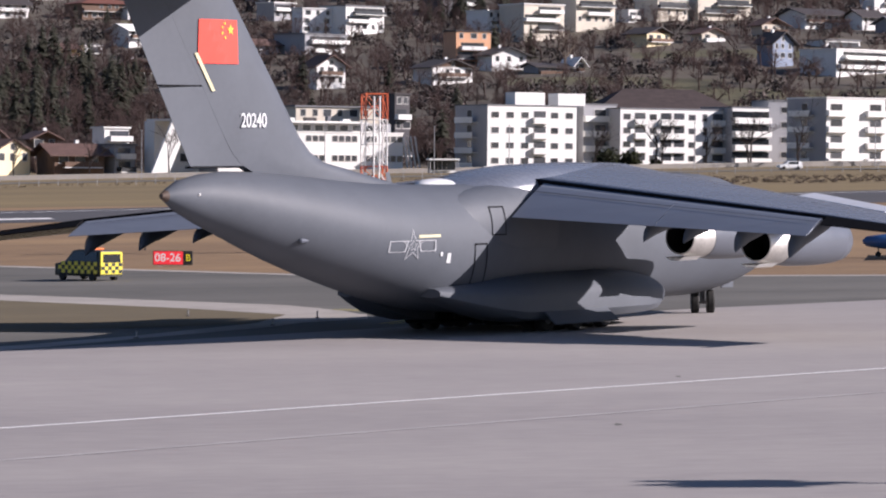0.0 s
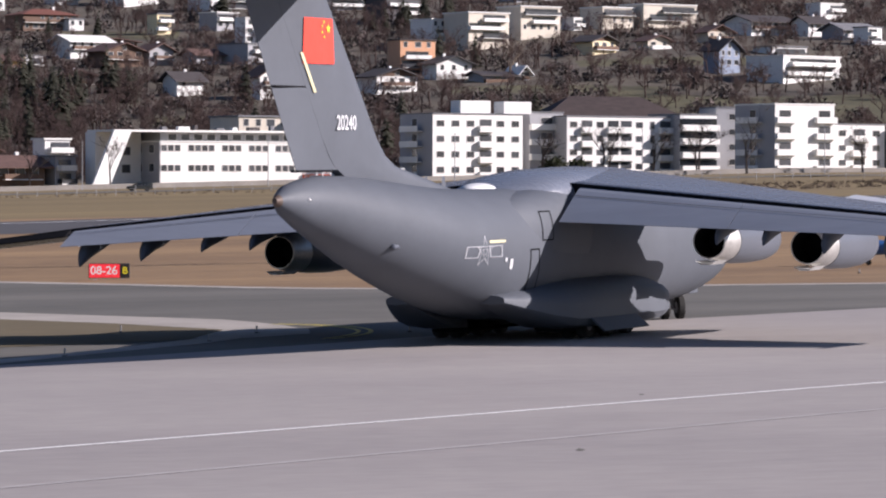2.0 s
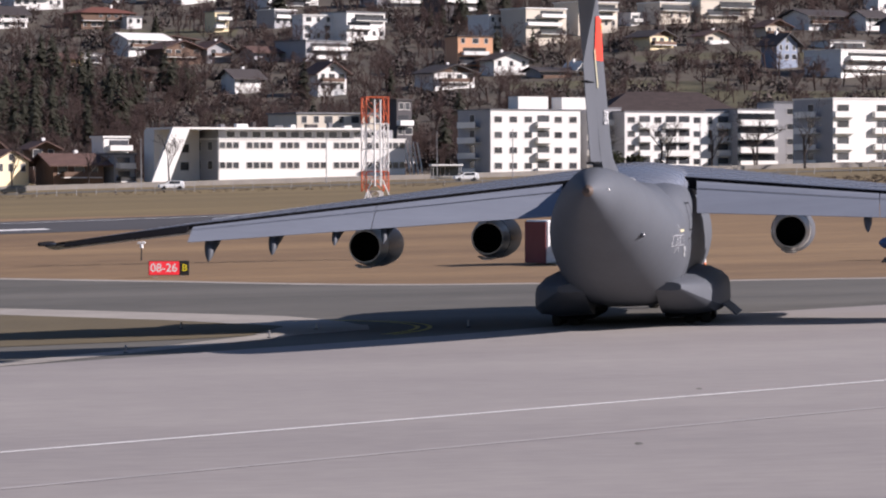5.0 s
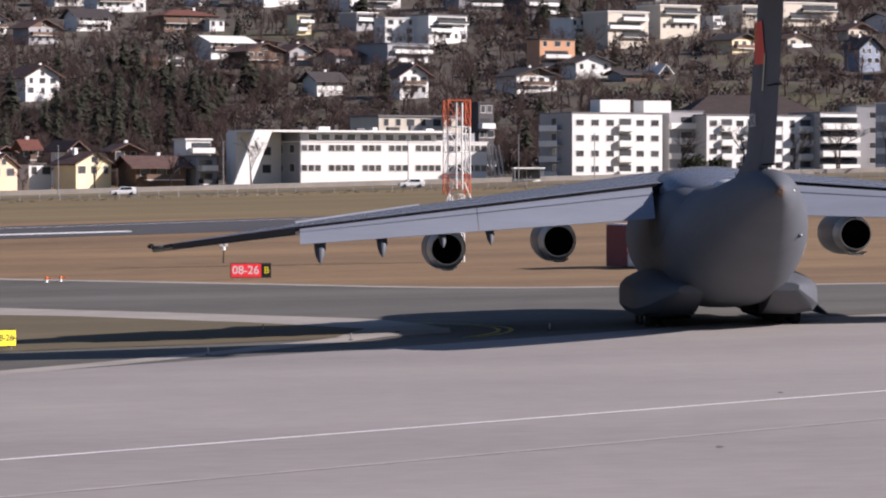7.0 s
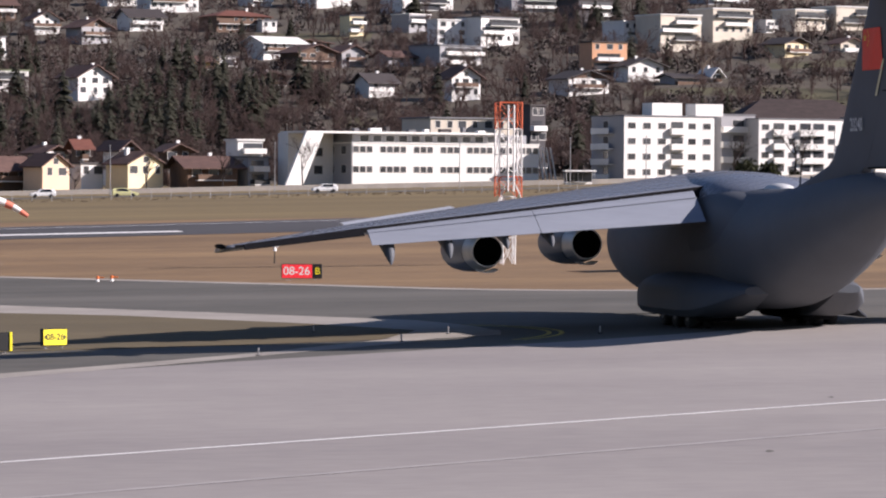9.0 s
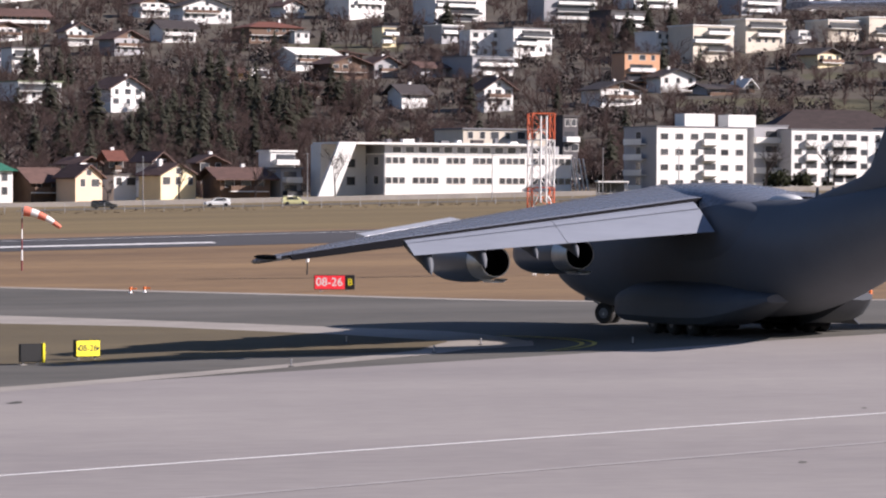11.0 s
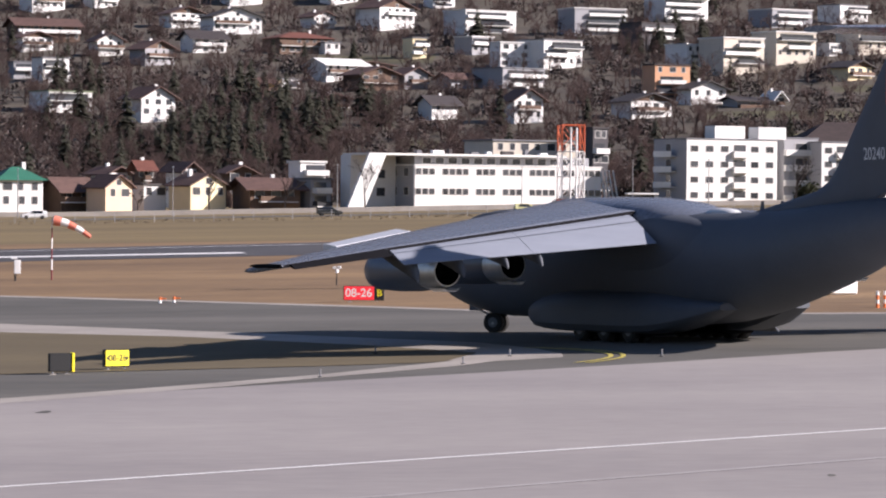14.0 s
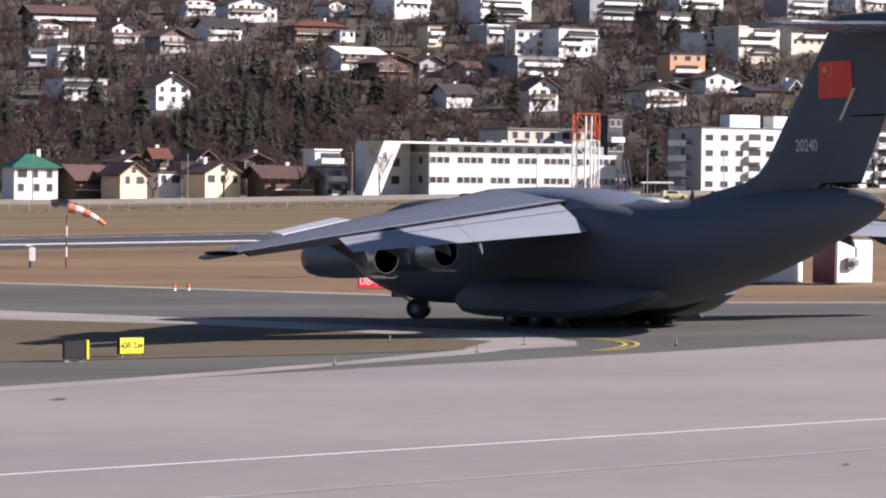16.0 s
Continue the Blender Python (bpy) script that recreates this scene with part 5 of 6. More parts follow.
def rounded(bm, x0, y0, z0, x1, y1, z1, r=0.04):
    return box(bm, x0, y0, z0, x1, y1, z1, bevel=r)


def panel_sign(name, x, y, rz, w, h, face, label, texts, split=None, z0=0.25):
    """A board in a frame on two short legs; the writing is on the -y side."""
    ob = thing(name, x, y, None, rz, label, "airfield sign", "airfield signs")
    bm = bmesh.new()
    rounded(bm, -w / 2, -0.12, z0, w / 2, 0.12, z0 + h, 0.03)
    part("housing", bm, M["sign_black"], ob)
    bm = bmesh.new()
    box(bm, -w / 2 + 0.04, -0.135, z0 + 0.04, (split if split is not None else w / 2) - 0.04, -0.121, z0 + h - 0.04)
    part("face", bm, face, ob)
    for s in (-1, 1):
        bm = bmesh.new()
        tube(bm, (s * w * 0.33, 0, -0.05), (s * w * 0.33, 0, z0 + 0.03), 0.04, n=8)
        part("leg", bm, M["steel"], ob)
        bm = box_bm(s * w * 0.33 - 0.15, -0.15, -0.03, s * w * 0.33 + 0.15, 0.15, 0.03)
        part("foot", bm, M["shoulder"], ob)
    for text, tx, size, m_ in texts:
        lettering(text, size, m_, ob, Matrix.Translation((tx, -0.142, z0 + h / 2)) @ pose(0, 0, 0, 90, 0, 0))
    return ob


panel_sign("runway_sign", -13.25, 252.4, 6, 2.80, 1.0, M["sign_red_glow"], "red runway sign with white figures and a black location panel",
           [("08-26", -0.36, 0.80, M["mast_white"]), ("B", 1.07, 0.66, M["sign_yellow"])], split=0.75, z0=0.12)
ys = panel_sign("taxiway_sign", -18.65, 154.8, 36, 1.20, 0.74, M["sign_yellow"], "yellow taxiway sign with black arrows and figures",
                [("08-26", 0.0, 0.38, M["sign_black"])], z0=0.14)
for s in (-1, 1):
    bm = bmesh.new()
    marking(bm, [(s * 0.54, -0.142, 0.51), (s * 0.42, -0.142, 0.41), (s * 0.42, -0.142, 0.61)])
    part("arrow", bm, M["sign_black"], ys)
s2 = panel_sign("taxiway_sign", -20.55, 151.2, 206, 0.96, 0.76, M["sign_yellow"], "taxiway sign turned away, black back with yellow edge", [], z0=0.12)
bm = bmesh.new()
box(bm, -0.60, -0.16, 0.10, -0.48, 0.16, 0.90, bevel=0.02)
part("end_cap", bm, M["sign_yellow"], s2, "yellow end of the sign box")


def lattice_mast(x, y, h=12.2, w=1.7):
    """A square lattice mast in red and white bands, with antennas on its front."""
    ob = thing("lattice_mast", x, y, None, 12, "red and white lattice antenna mast", "antenna mast")
    levels = [0, 2.0, 4.0, 5.1, 6.6, 8.3, 10.2, h]
    for k, (a, b) in enumerate(zip(levels, levels[1:])):
        mm = M["mast_orange"] if k in (3, 6) else M["mast_white"]
        ww = w / 2 * (1.0 if k > 2 else 0.55)
        c = [(-ww, -ww), (ww, -ww), (ww, ww), (-ww, ww)]
        lab = "red painted steel" if mm is M["mast_orange"] else "white painted steel"
        for i in range(4):
            p, q = c[i], c[(i + 1) % 4]
            for name, e0, e1, r in (("mast_leg", (*p, a), (*p, b), 0.055), ("brace", (*p, a), (*q, b), 0.028), ("brace", (*q, a), (*p, b), 0.028), ("rail", (*p, b), (*q, b), 0.04)):
                bm = bmesh.new()
                tube(bm, e0, e1, r, n=6)
                part(name, bm, mm, ob, lab)
    for dx in (-0.25, 0.2):
        bm = bmesh.new()
        tube(bm, (dx, -w / 2 - 0.2, 5.5), (dx, -w / 2 - 0.2, h - 0.2), 0.07, n=8)
        part("antenna_rod", bm, M["mast_white"], ob)
    bm = bmesh.new()
    for s in (-1, 1):
        tube(bm, (s * 0.4, -w / 2, 6.0), (s * 1.4, -w / 2, 3.6), 0.05, n=6)
    part("brace", bm, M["mast_white"], ob)


lattice_mast(1.0, 277.3)


def windsock(x, y):
    ob = thing("windsock", x, y, None, 0, "red and white windsock on a banded mast", "windsock")
    h = 5.3
    for k in range(6):
        bm = bmesh.new()
        tube(bm, (0, 0, h * k / 6), (0, 0, h * (k + 1) / 6), 0.075 - 0.006 * k, n=10)
        part("mast_band", bm, M["mast_white"] if k % 2 else M["box_red"], ob)
    ctr, rad = [], []
    for k in range(6):
        s = k / 5
        ctr.append(Vector((0.15 + 3.1 * s, 0.2 * s, h - 0.25 - 0.45 * s - 0.95 * s * s)))
        rad.append(0.42 - 0.26 * s)
    for k in range(5):
        bm = bmesh.new()
        ax = (ctr[k + 1] - ctr[k]).normalized()
        u = ax.cross(Vector((0, 1, 0))).normalized()
        v = ax.cross(u)
        secs = [[c + (u * math.cos(t) + v * math.sin(t)) * r for t in [2 * math.pi * i / 14 for i in range(14)]] for c, r in ((ctr[k], rad[k]), (ctr[k].lerp(ctr[k + 1], 0.5), (rad[k] + rad[k + 1]) / 2 + 0.02), (ctr[k + 1], rad[k + 1]))]
        loft(bm, secs, cap0=False, cap1=False)
        part("sock_band", bm, M["orange_cloth"] if k % 2 == 0 else M["mast_white"], ob, "faded red cloth band" if k % 2 == 0 else "white cloth band", smooth=True)
    bm = bmesh.new()
    for k in range(16):
        a, b = 2 * math.pi * k / 16, 2 * math.pi * (k + 1) / 16
        tube(bm, (0.15, 0.43 * math.cos(a), h - 0.25 + 0.43 * math.sin(a)), (0.15, 0.43 * math.cos(b), h - 0.25 + 0.43 * math.sin(b)), 0.025, n=5)
    part("hoop", bm, M["steel"], ob)


M["orange_cloth"] = mat("red_cloth", (0.70, 0.20, 0.13), 0.8, 0, 0.08, 2)
windsock(-42.5, 308.4)


def cabinet(x, y):
    ob = thing("equipment_box", x, y, None, 10, "small white equipment box on a dark post", "equipment box")
    bm = bmesh.new()
    tube(bm, (0, 0, -0.1), (0, 0, 0.8), 0.09, n=8)
    part("post", bm, M["sign_black"], ob)
    bm = bmesh.new()
    rounded(bm, -0.1, -0.25, 0.6, 0.42, 0.25, 1.75, 0.03)
    part("box", bm, M["box_white"], ob)
    bm = bmesh.new()
    box(bm, -0.35, -0.1, 1.85, 0.15, 0.1, 1.98)
    part("lamp_head", bm, M["box_white"], ob)


cabinet(-45.5, 307.9)


def field_light(x, y):
    ob = thing("field_light", x, y, None, 0, "white-topped light on a dark stake in the grass", "field light", "field lights")
    bm = bmesh.new()
    tube(bm, (0, 0, -0.1), (0.04, 0, 1.0), 0.06, 0.04, 8)
    part("stake", bm, M["sign_black"], ob)
    bm = bmesh.new()
    tube(bm, (0.04, 0, 1.0), (0.04, 0, 1.3), 0.15, 0.12, 10)
    box(bm, -0.28, -0.1, 1.28, 0.0, 0.1, 1.48, bevel=0.02)
    box(bm, 0.08, -0.1, 1.3, 0.34, 0.1, 1.5, bevel=0.02)
    part("lamp", bm, M["box_white"], ob)


field_light(-17.2, 287.0)


def marker(x, y):
    """An orange elevated edge light."""
    ob = thing("edge_marker", x, y, None, 0, "small orange edge marker with white base", "edge marker", "orange edge markers")
    bm = bmesh.new()
    tube(bm, (0, 0, 0), (0, 0, 0.2), 0.13, 0.08, 10)
    part("base", bm, M["box_white"], ob)
    bm = bmesh.new()
    tube(bm, (0, 0, 0.2), (0, 0, 0.42), 0.1, 0.1, 10)
    box(bm, 0.08, -0.05, 0.26, 0.42, 0.05, 0.36)
    part("head", bm, M["orange"], ob)


marker(-27.6, 255.2)
marker(-26.7, 256.0)
for mx, my in ((-9.4, 145.4), (-4.0, 156.1), (-2.1, 163.5), (35.6, 235.2), (-8.3, 167.8), (4.6, 161.5)):
    ob = thing("edge_light", mx, my, None, 0, "small dark edge light on the pavement", "edge light", "pavement edge lights")
    bm = bmesh.new()
    tube(bm, (0, 0, 0), (0, 0, 0.06), 0.11, 0.1, 10)
    part("base", bm, M["sign_black"], ob)
    bm = bmesh.new()
    tube(bm, (0, 0, 0.06), (0, 0, 0.34), 0.03, 0.045, 8)
    part("stem", bm, M["steel"], ob)


def shelter(x, y, w):
    """White equipment shelter with a dark red end and an air conditioner."""
    ob = thing("equipment_shelter", x, y, None, 24, "white equipment shelter with dark red end door", "equipment shelter", "equipment shelters")
    bm = bmesh.new()
    rounded(bm, 0.0, 0.0, 0.08, w, 3.4, 3.1, 0.12)
    part("body", bm, M["box_white"], ob)
    bm = bmesh.new()
    box(bm, -0.05, 0.05, 0.1, 0.0, 3.3, 3.0)
    part("door", bm, M["box_red"], ob, "dark red end door")
    bm = bmesh.new()
    rounded(bm, 0.75, -0.32, 1.05, 1.35, 0.0, 1.9, 0.05)
    ac = part("air_conditioner", bm, M["steel"], ob, "grey air conditioner unit")
    bm = bmesh.new()
    tube(bm, (1.05, -0.33, 1.45), (1.05, -0.35, 1.45), 0.24, n=16)
    part("fan", bm, M["sign_black"], ac)
    bm = bmesh.new()
    rounded(bm, 1.42, -0.2, 1.3, 1.72, 0.0, 1.75, 0.03)
    part("switch_box", bm, M["steel"], ob)
    bm = bmesh.new()
    tube(bm, (1.6, -0.05, 1.9), (1.6, -0.05, 2.65), 0.03, n=6)
    part("conduit", bm, M["steel"], ob)


shelter(18.2, 253.6, 2.9)
shelter(12.9, 257.0, 3.7)


for k in range(4):
    ob = thing("barrier_post", 20.0 + 0.5 * k, 229.8 + 0.3 * k, None, 0, "orange and white striped barrier post", "barrier", "striped barrier posts")
    for j in range(4):
        bm = bmesh.new()
        tube(bm, (0, 0, 0.02 + 0.26 * j), (0, 0, 0.28 + 0.26 * j), 0.11, n=10)
        part("stripe", bm, M["orange"] if j % 2 == 0 else M["mast_white"], ob)


def light_plane():
    """A small blue and white aircraft parked on the grass."""
    ob = thing("light_aircraft", 38.4, 249.5, None, 172, "small blue light aircraft with white wings parked on grass", "light aircraft")
    bm = bmesh.new()
    loft(bm, [[(x, r * math.cos(a), 1.1 + dz + r * 1.05 * math.sin(a)) for a in [2 * math.pi * k / 14 for k in range(14)]] for x, r, dz in ((3.2, 0.1, 0), (2.9, 0.35, 0), (1.8, 0.5, 0), (0.2, 0.58, 0.1), (-1.2, 0.45, 0.1), (-3.4, 0.16, 0.15))])
    part("fuselage", bm, M["blue"], ob, smooth=True)
    bm = bmesh.new()
    loft(bm, [airfoil(1.2, -0.3, 0.75, 0.2, y) for y in (-5, -0.4, 0.4, 5)])
    part("wing", bm, M["box_white"], ob)
    bm = bmesh.new()
    loft(bm, [airfoil(-2.7, -3.5, 2.25, 0.1, y) for y in (-1.6, 0, 1.6)])
    part("tailplane", bm, M["box_white"], ob)
    bm = bmesh.new()
    loft(bm, [airfoil(-2.3, -3.5, 0, 0.12, 1.2, "z"), airfoil(-2.9, -3.6, 0, 0.1, 2.35, "z")])
    part("fin", bm, M["blue"], ob)
    for x, y in ((2.1, 0), (0.0, 0.9), (0.0, -0.9)):
        bm = bmesh.new()
        tube(bm, (x, y - 0.08, 0.2), (x, y + 0.08, 0.2), 0.2, n=14)
        tube(bm, (x, y, 0.2), (x, y * 0.5, 0.75), 0.04, n=6)
        part("wheel", bm, M["rubber"], ob)


light_plane()


def car_body(bm, L, W, H, hood, boot, r=0.0):
    """A car shell lofted along its length."""
    secs = []
    for x, zt, w in ((L / 2, H * 0.42, 0.80), (L / 2 - 0.12, H * 0.52, 0.95), (L / 2 - hood, H * 0.62, 1.0), (L / 2 - hood - 0.75, H * 0.97, 0.92), (0, H, 0.92), (-L / 2 + boot, H * 0.97, 0.92), (-L / 2 + 0.1, H * (0.66 if boot > 0.8 else 0.9), 0.95), (-L / 2, H * 0.5, 0.9)):
        hw = W / 2 * w
        sh = min(zt, H * 0.58)
        secs.append([(x, -hw, 0.28), (x, -W / 2 * min(1, w + 0.06), 0.45), (x, -W / 2 * min(1, w + 0.05), sh), (x, -hw * (0.84 if zt > sh + 0.05 else 0.97), zt), (x, hw * (0.84 if zt > sh + 0.05 else 0.97), zt), (x, W / 2 * min(1, w + 0.05), sh), (x, W / 2 * min(1, w + 0.06), 0.45), (x, hw, 0.28)])
    loft(bm, secs)


def car(x, y, rz, paint, label, L=4.3, W=1.78, H=1.48, hood=1.0, boot=0.5, name="car"):
    ob = thing(name, x, y, None, rz, label, "car" if name == "car" else "van")
    bm = bmesh.new()
    car_body(bm, L, W, H, hood, boot)
    body = part("body", bm, paint, ob, smooth=False)
    for s in (1, -1):
        bm = bmesh.new()
        q = [(L / 2 - hood - 0.55, s * W * 0.475, H * 0.64), (-L / 2 + boot + 0.2, s * W * 0.475, H * 0.64), (-L / 2 + boot + 0.3, s * W * 0.415, H * 0.93), (L / 2 - hood - 0.95, s * W * 0.415, H * 0.93)]
        marking(bm, [(a, b + s * 0.03, c) for a, b, c in q])
        part("side_window", bm, M["glass_dark"], ob)
        for xx in (L / 2 - 0.85, -L / 2 + 0.8):
            bm = bmesh.new()
            tube(bm, (xx, s * (W / 2 - 0.2), 0.31), (xx, s * (W / 2 + 0.01), 0.31), 0.31, n=16)
            part("wheel", bm, M["rubber"], ob)
    for xa, xb, za, zb in ((L / 2 - hood - 0.02, L / 2 - hood - 0.72, H * 0.64, H * 0.95), (-L / 2 - 0.0, -L / 2 + 0.06, H * 0.6, H * 0.86)):
        bm = bmesh.new()
        d = 0.03 if xa > 0 else -0.08
        marking(bm, [(xa + d, -W * 0.38, za), (xa + d, W * 0.38, za), (xb + d, W * 0.36, zb), (xb + d, -W * 0.36, zb)])
        part("windscreen" if xa > 0 else "rear_window", bm, M["glass_dark"], ob)
    return ob


def road_y(x):
    return 624.0 + 0.2 * x


CARS = []
for name, paint, label in (("a", M["box_white"], "white car driving along the road"), ("c", M["box_white"], "white estate car driving along the road"),
                           ("d", M["van_black"], "dark car driving along the road"), ("e", M["van_black"], "black car driving along the road"), ("b", M["pale_yellow"], "pale yellow car driving along the road"),
                           ("f", M["van_black"], "dark estate car driving along the road")):
    CARS.append(car(0, 620, 191, paint, label))

# black and yellow checked airfield van
van = car(-17.5, 229.0, 131, M["van_black"], "black airfield van with yellow checks driving on the taxiway", L=4.7, W=1.9, H=1.98, hood=1.0, boot=0.12, name="airfield_van")
for s in (1, -1):
    for i in range(12):
        for j in range(3):
            if (i + j) % 2 == 0:
                bm = box_bm(-2.1 + i * 0.33, s * 0.965 - 0.012, 0.46 + j * 0.25, -2.1 + (i + 1) * 0.33, s * 0.965 + 0.012, 0.71 + j * 0.25)
                part("check_square", bm, M["van_yellow"], van)
bm = bmesh.new()
box(bm, -2.40, -0.90, 0.42, -2.30, 0.90, 1.86, bevel=0.04)
back = part("tailgate", bm, M["van_yellow"], van, "yellow checked tailgate")
for i in range(6):
    for j in range(3):
        if (i + j) % 2 == 0:
            part("check_square", box_bm(-2.415, -0.84 + i * 0.28, 0.5 + j * 0.22, -2.398, -0.56 + i * 0.28, 0.72 + j * 0.22), M["van_black"], back)
bm = bmesh.new()
box(bm, -2.43, -0.70, 1.2, -2.39, 0.70, 1.72, bevel=0.015)
part("rear_window", bm, M["glass_dark"], back)
bm = bmesh.new()
box(bm, -0.9, -0.6, 1.96, -0.6, 0.6, 2.08, bevel=0.03)
part("light_bar", bm, M["orange"], van, "orange warning light bar")

# ---- road, wall and fence at the far side of the field ----
pavement("road", lambda x: 619 + 0.2 * x, lambda x: 632 + 0.2 * x, -320, 320, 0.05, M["asphalt"], "grey asphalt road behind the airfield fence", step=10, category="road")


def garden_wall():
    verts, faces = [], []
    xs = [-170 + 10 * k for k in range(36)]
    for x in xs:
        y = 664 + 0.25 * x
        z = ground_z(x, y)
        for dy, dz in ((0, -0.5), (0, 0.85), (0.3, 0.85), (0.3, -0.5)):
            verts.append((x, y + dy, z + dz))
    for i in range(len(xs) - 1):
        for k in range(4):
            faces.append((4 * i + k, 4 * i + 4 + k, 4 * i + 4 + (k + 1) % 4, 4 * i + (k + 1) % 4))
    tagged(raw("garden_wall", verts, faces, M["shoulder"]), "long low pale wall along the road", "wall", kind="structure")


garden_wall()
FP = []
fence = thing("airfield_fence", 0, 600, None, 0, "thin wire fence with pale posts along the field", "fence")
fz = ground_z(0, 600)
post_bm = bmesh.new()
tube(post_bm, (0, 0, -0.2), (0, 0, 1.6), 0.045, n=6)
first = part("post", post_bm, M["steel"], fence)
first.location = (-160, -36, ground_z(-160, 564) - fz)
for k in range(1, 105):
    x = -160 + 3.1 * k
    y = 596 + 0.2 * x
    p = new("post", first.data)
    p.parent = fence
    p.location = (x, y - 600, ground_z(x, y) - fz)
for h in (0.5, 1.0, 1.5):
    verts, faces = [], []
    for k in range(41):
        x = -160 + 8 * k
        y = 596 + 0.2 * x
        z = ground_z(x, y) - fz + h
        verts += [(x, y - 600, z - 0.012), (x, y - 600, z + 0.012)]
    faces = [(2 * k, 2 * k + 2, 2 * k + 3, 2 * k + 1) for k in range(40)]
    raw("wire", verts, faces, M["steel"], fence)


def street_lamp(x, y, h):
    ob = thing("street_lamp", x, y, None, 0, "slim grey street lamp beside the road", "street lamp", "street lamps")
    bm = bmesh.new()
    tube(bm, (0, 0, -0.2), (0, 0, h), 0.1, 0.06, 8)
    part("pole", bm, M["steel"], ob)
    bm = bmesh.new()
    box(bm, -0.15, -0.9, h - 0.05, 0.15, 0.1, h + 0.1, bevel=0.04)
    part("lamp_head", bm, M["steel"], ob)


for lx in (-92, -66, -38, -6, 13.5, 27, 61, 95):
    street_lamp(lx, 646 + 0.22 * lx, 8.5)


def floodlight_mast(x, y, h):
    """A tall apron light; its shadow falls across the concrete."""
    ob = thing("floodlight_mast", x, y, None, 0, "grey apron floodlight mast with a wide lamp head", "floodlight")
    bm = bmesh.new()
    tube(bm, (0, 0, -0.2), (0, 0, h), 0.16, 0.09, 12)
    part("pole", bm, M["steel"], ob)
    bm = bmesh.new()
    box(bm, -0.12, -0.95, h - 0.1, 0.12, 0.95, h + 0.12, bevel=0.03)
    arm = part("crossarm", bm, M["steel"], ob)
    for k in range(4):
        bm = bmesh.new()
        box(bm, -0.5, -0.92 + k * 0.46, h - (0.5 + 0.25 * (k % 3)), -0.12, -0.48 + k * 0.46, h + 0.7 + 0.3 * (k % 2), bevel=0.05)
        part("floodlight", bm, M["sign_black"], arm)


floodlight_mast(30.0, 68.4, 9.9)


def bus_shelter(x, y, rz):
    """White flat-roofed stop beside the road."""
    ob = thing("bus_shelter", x, y, None, rz, "white flat-roofed shelter with a glazed back by the road", "shelter")
    bm = bmesh.new()
    box(bm, -2.9, -1.1, 2.3, 2.9, 1.1, 2.6, bevel=0.05)
    part("roof", bm, M["line"], ob)
    for px, py in ((-2.6, -0.9), (2.6, -0.9), (-2.6, 0.9), (2.6, 0.9), (0, 0.9)):
        bm = bmesh.new()
        tube(bm, (px, py, -0.1), (px, py, 2.3), 0.07, n=8)
        part("post", bm, M["steel"], ob)
    for k in range(3):
        part("pane", box_bm(-2.5 + 1.68 * k, 0.86, 0.5, -0.88 + 1.68 * k, 0.9, 2.2), M["glass_dark"], ob)
    part("base_panel", box_bm(-2.6, 0.84, 0.0, 2.6, 0.92, 0.48), M["line"], ob)
    part("bench", box_bm(-1.8, 0.35, 0.42, 1.8, 0.75, 0.5), M["steel"], ob)


bus_shelter(15.4, 662.0, 12)

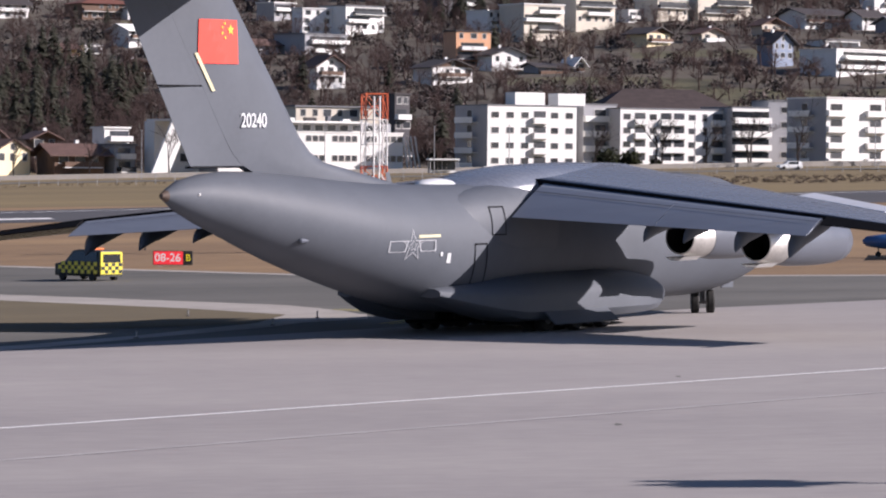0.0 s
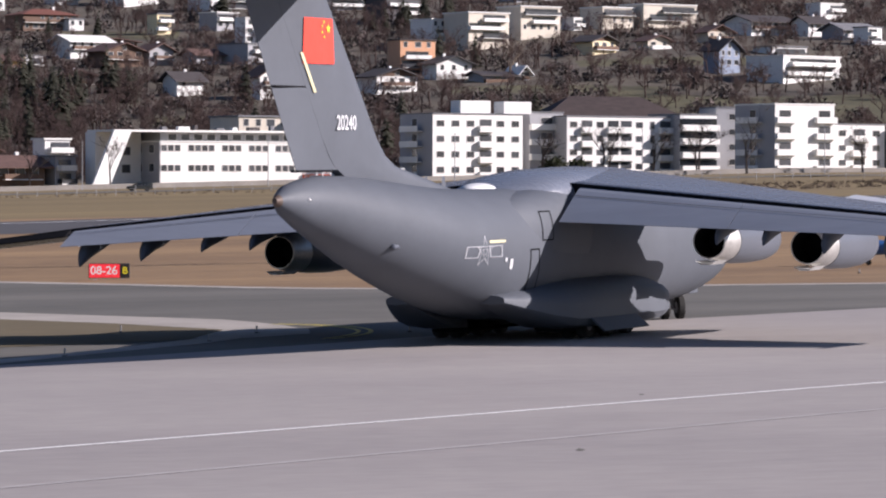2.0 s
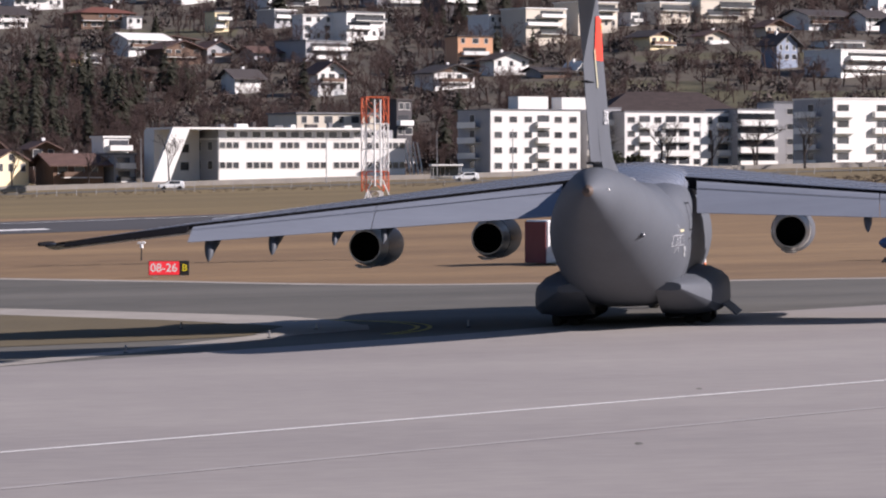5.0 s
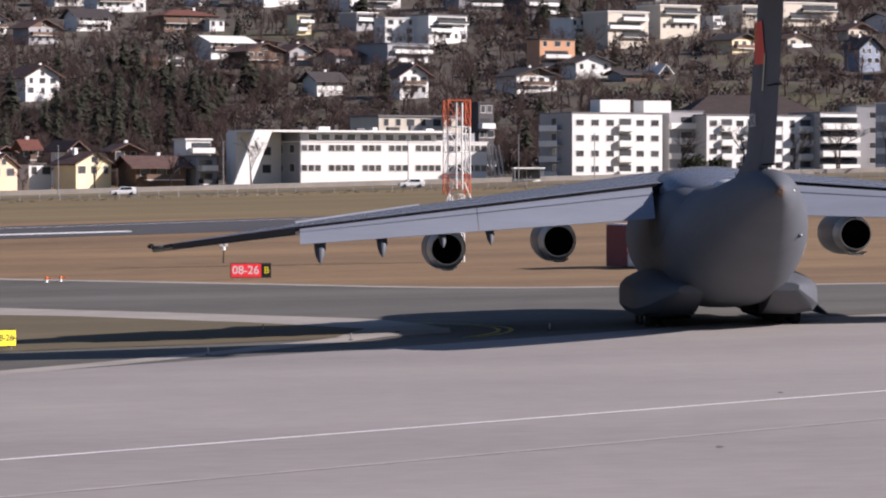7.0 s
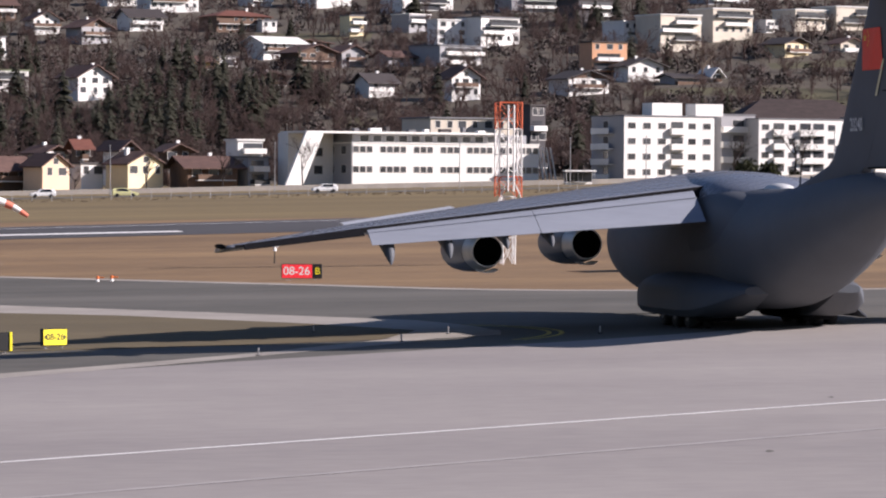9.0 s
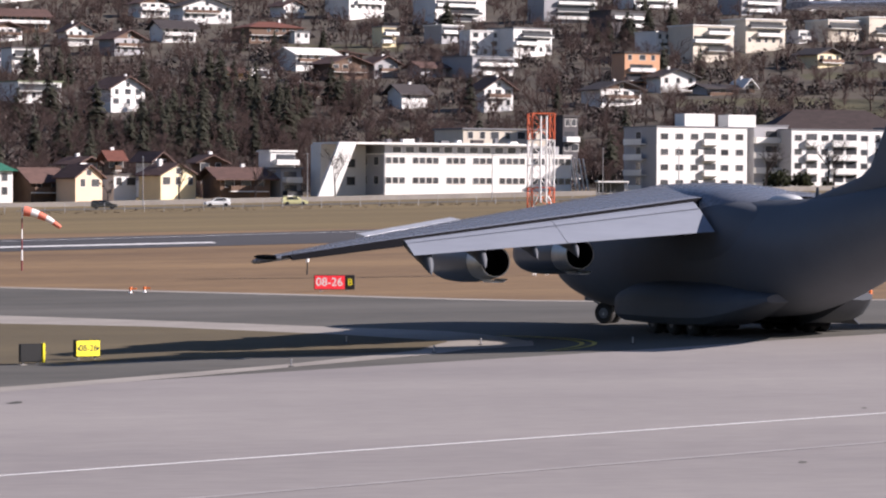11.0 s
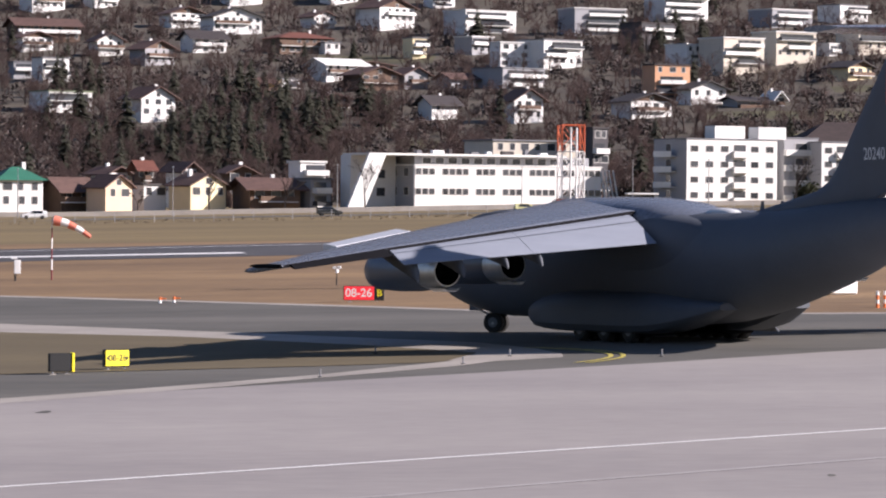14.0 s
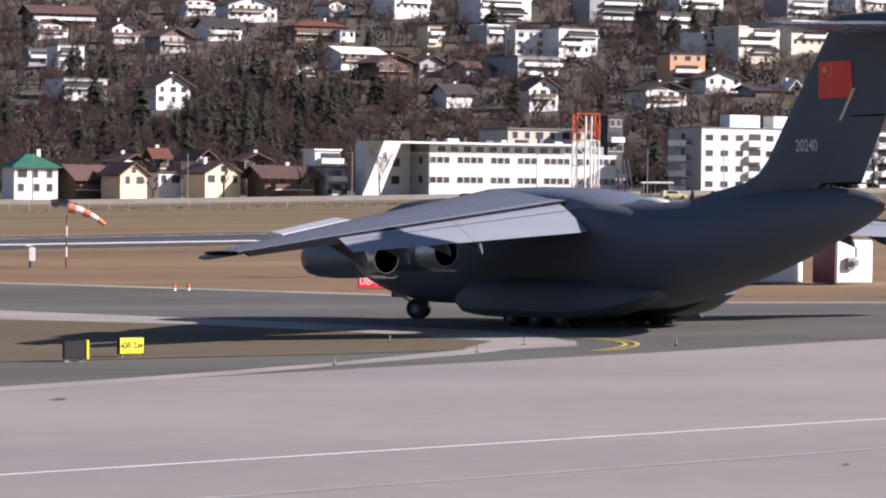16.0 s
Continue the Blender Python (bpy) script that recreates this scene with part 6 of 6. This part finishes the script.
AIRCRAFT_ROWS = [
    (0.0, pose(7.974, 152.425, 0.185, -1.064, -0.791, 53.363)),
    (0.5, pose(8.768, 153.895, 0.203, -1.094, -0.748, 55.639)),
    (1.0, pose(9.564, 155.051, 0.221, -1.122, -0.706, 57.804)),
    (1.5, pose(10.293, 156.210, 0.238, -1.150, -0.660, 60.162)),
    (2.0, pose(10.921, 157.500, 0.253, -1.179, -0.606, 62.816)),
    (2.5, pose(11.434, 158.926, 0.265, -1.209, -0.545, 65.748)),
    (3.0, pose(11.832, 160.433, 0.274, -1.237, -0.478, 68.879)),
    (3.5, pose(12.124, 161.939, 0.281, -1.262, -0.407, 72.107)),
    (4.0, pose(12.324, 163.365, 0.285, -1.283, -0.336, 75.332)),
    (4.5, pose(12.444, 164.652, 0.288, -1.299, -0.265, 78.480)),
    (5.0, pose(12.495, 165.766, 0.289, -1.311, -0.196, 81.499)),
    (5.5, pose(12.488, 166.703, 0.289, -1.319, -0.130, 84.369)),
    (6.0, pose(12.428, 167.481, 0.288, -1.324, -0.067, 87.093)),
    (6.5, pose(12.318, 168.140, 0.285, -1.326, -0.007, 89.694)),
    (7.0, pose(12.161, 168.731, 0.281, -1.325, 0.051, 92.204)),
    (7.5, pose(11.954, 169.307, 0.277, -1.321, 0.108, 94.656)),
    (8.0, pose(11.696, 169.920, 0.271, -1.316, 0.163, 97.082)),
    (8.5, pose(11.384, 170.613, 0.263, -1.308, 0.219, 99.501)),
    (9.0, pose(11.014, 171.413, 0.255, -1.297, 0.274, 101.920)),
    (9.5, pose(10.585, 172.335, 0.245, -1.284, 0.328, 104.332)),
    (10.0, pose(10.092, 173.379, 0.234, -1.270, 0.381, 106.718)),
    (10.5, pose(9.535, 174.530, 0.221, -1.253, 0.433, 109.048)),
    (11.0, pose(8.911, 175.767, 0.206, -1.235, 0.481, 111.290)),
    (11.5, pose(8.219, 177.066, 0.190, -1.217, 0.527, 113.414)),
    (12.0, pose(7.459, 178.403, 0.173, -1.198, 0.569, 115.398)),
    (12.5, pose(6.629, 179.763, 0.153, -1.179, 0.607, 117.231)),
    (13.0, pose(5.729, 181.143, 0.133, -1.160, 0.641, 118.919)),
    (13.5, pose(4.763, 182.546, 0.110, -1.143, 0.672, 120.475)),
    (14.0, pose(3.732, 183.982, 0.086, -1.125, 0.701, 121.917)),
    (14.5, pose(2.648, 185.455, 0.061, -1.109, 0.727, 123.244)),
    (15.0, pose(1.527, 186.937, 0.035, -1.094, 0.749, 124.406)),
    (15.5, pose(0.400, 188.343, 0.009, -1.082, 0.766, 125.265)),
    (16.0, pose(-0.686, 189.479, -0.016, -1.079, 0.770, 125.527)),
]


def motions():
    walk(aircraft, AIRCRAFT_ROWS)
    # the wheels roll as far as the aircraft goes
    ts = [r[0] for r in AIRCRAFT_ROWS]
    way = [0.0]
    for a, b in zip(AIRCRAFT_ROWS, AIRCRAFT_ROWS[1:]):
        way.append(way[-1] + (b[1].translation - a[1].translation).length)
    for ob, x, y, r in WHEELS:
        walk(ob, [(0.25 * k, pose(x, y, r, 0, math.degrees(lin(0.25 * k, ts, way) / r), 0)) for k in range(65)])
    # the airfield van drives off along the taxiway
    walk(van, [(t, pose(-17.5 - 4.0 * t, 229.0 + 3.7 * t, ground_z(-17.5 - 4.0 * t, 229.0 + 3.7 * t) + 0.02, 0, 0, 132.5)) for t in (0.0, 2.0, 4.0, 8.0, 12.0, 16.0)])
    # traffic on the road
    for ob, x0, v, lane in zip(CARS, (76.2, 22.1, -7.0, -187.7, -162.6, -264.5), (-11.64, -10.8, -10.2, 10.7, 11.26, 11.3), (2, 2, 2, -2, -2, -2)):
        rows = []
        for t in (0.0, 4.0, 8.0, 12.0, 16.0):
            x = x0 + v * t
            y = road_y(x) + lane
            rows.append((t, pose(x, y, ground_z(x, y) + 0.06, 0, 0, 191.3 if v < 0 else 11.3)))
        walk(ob, rows)


motions()
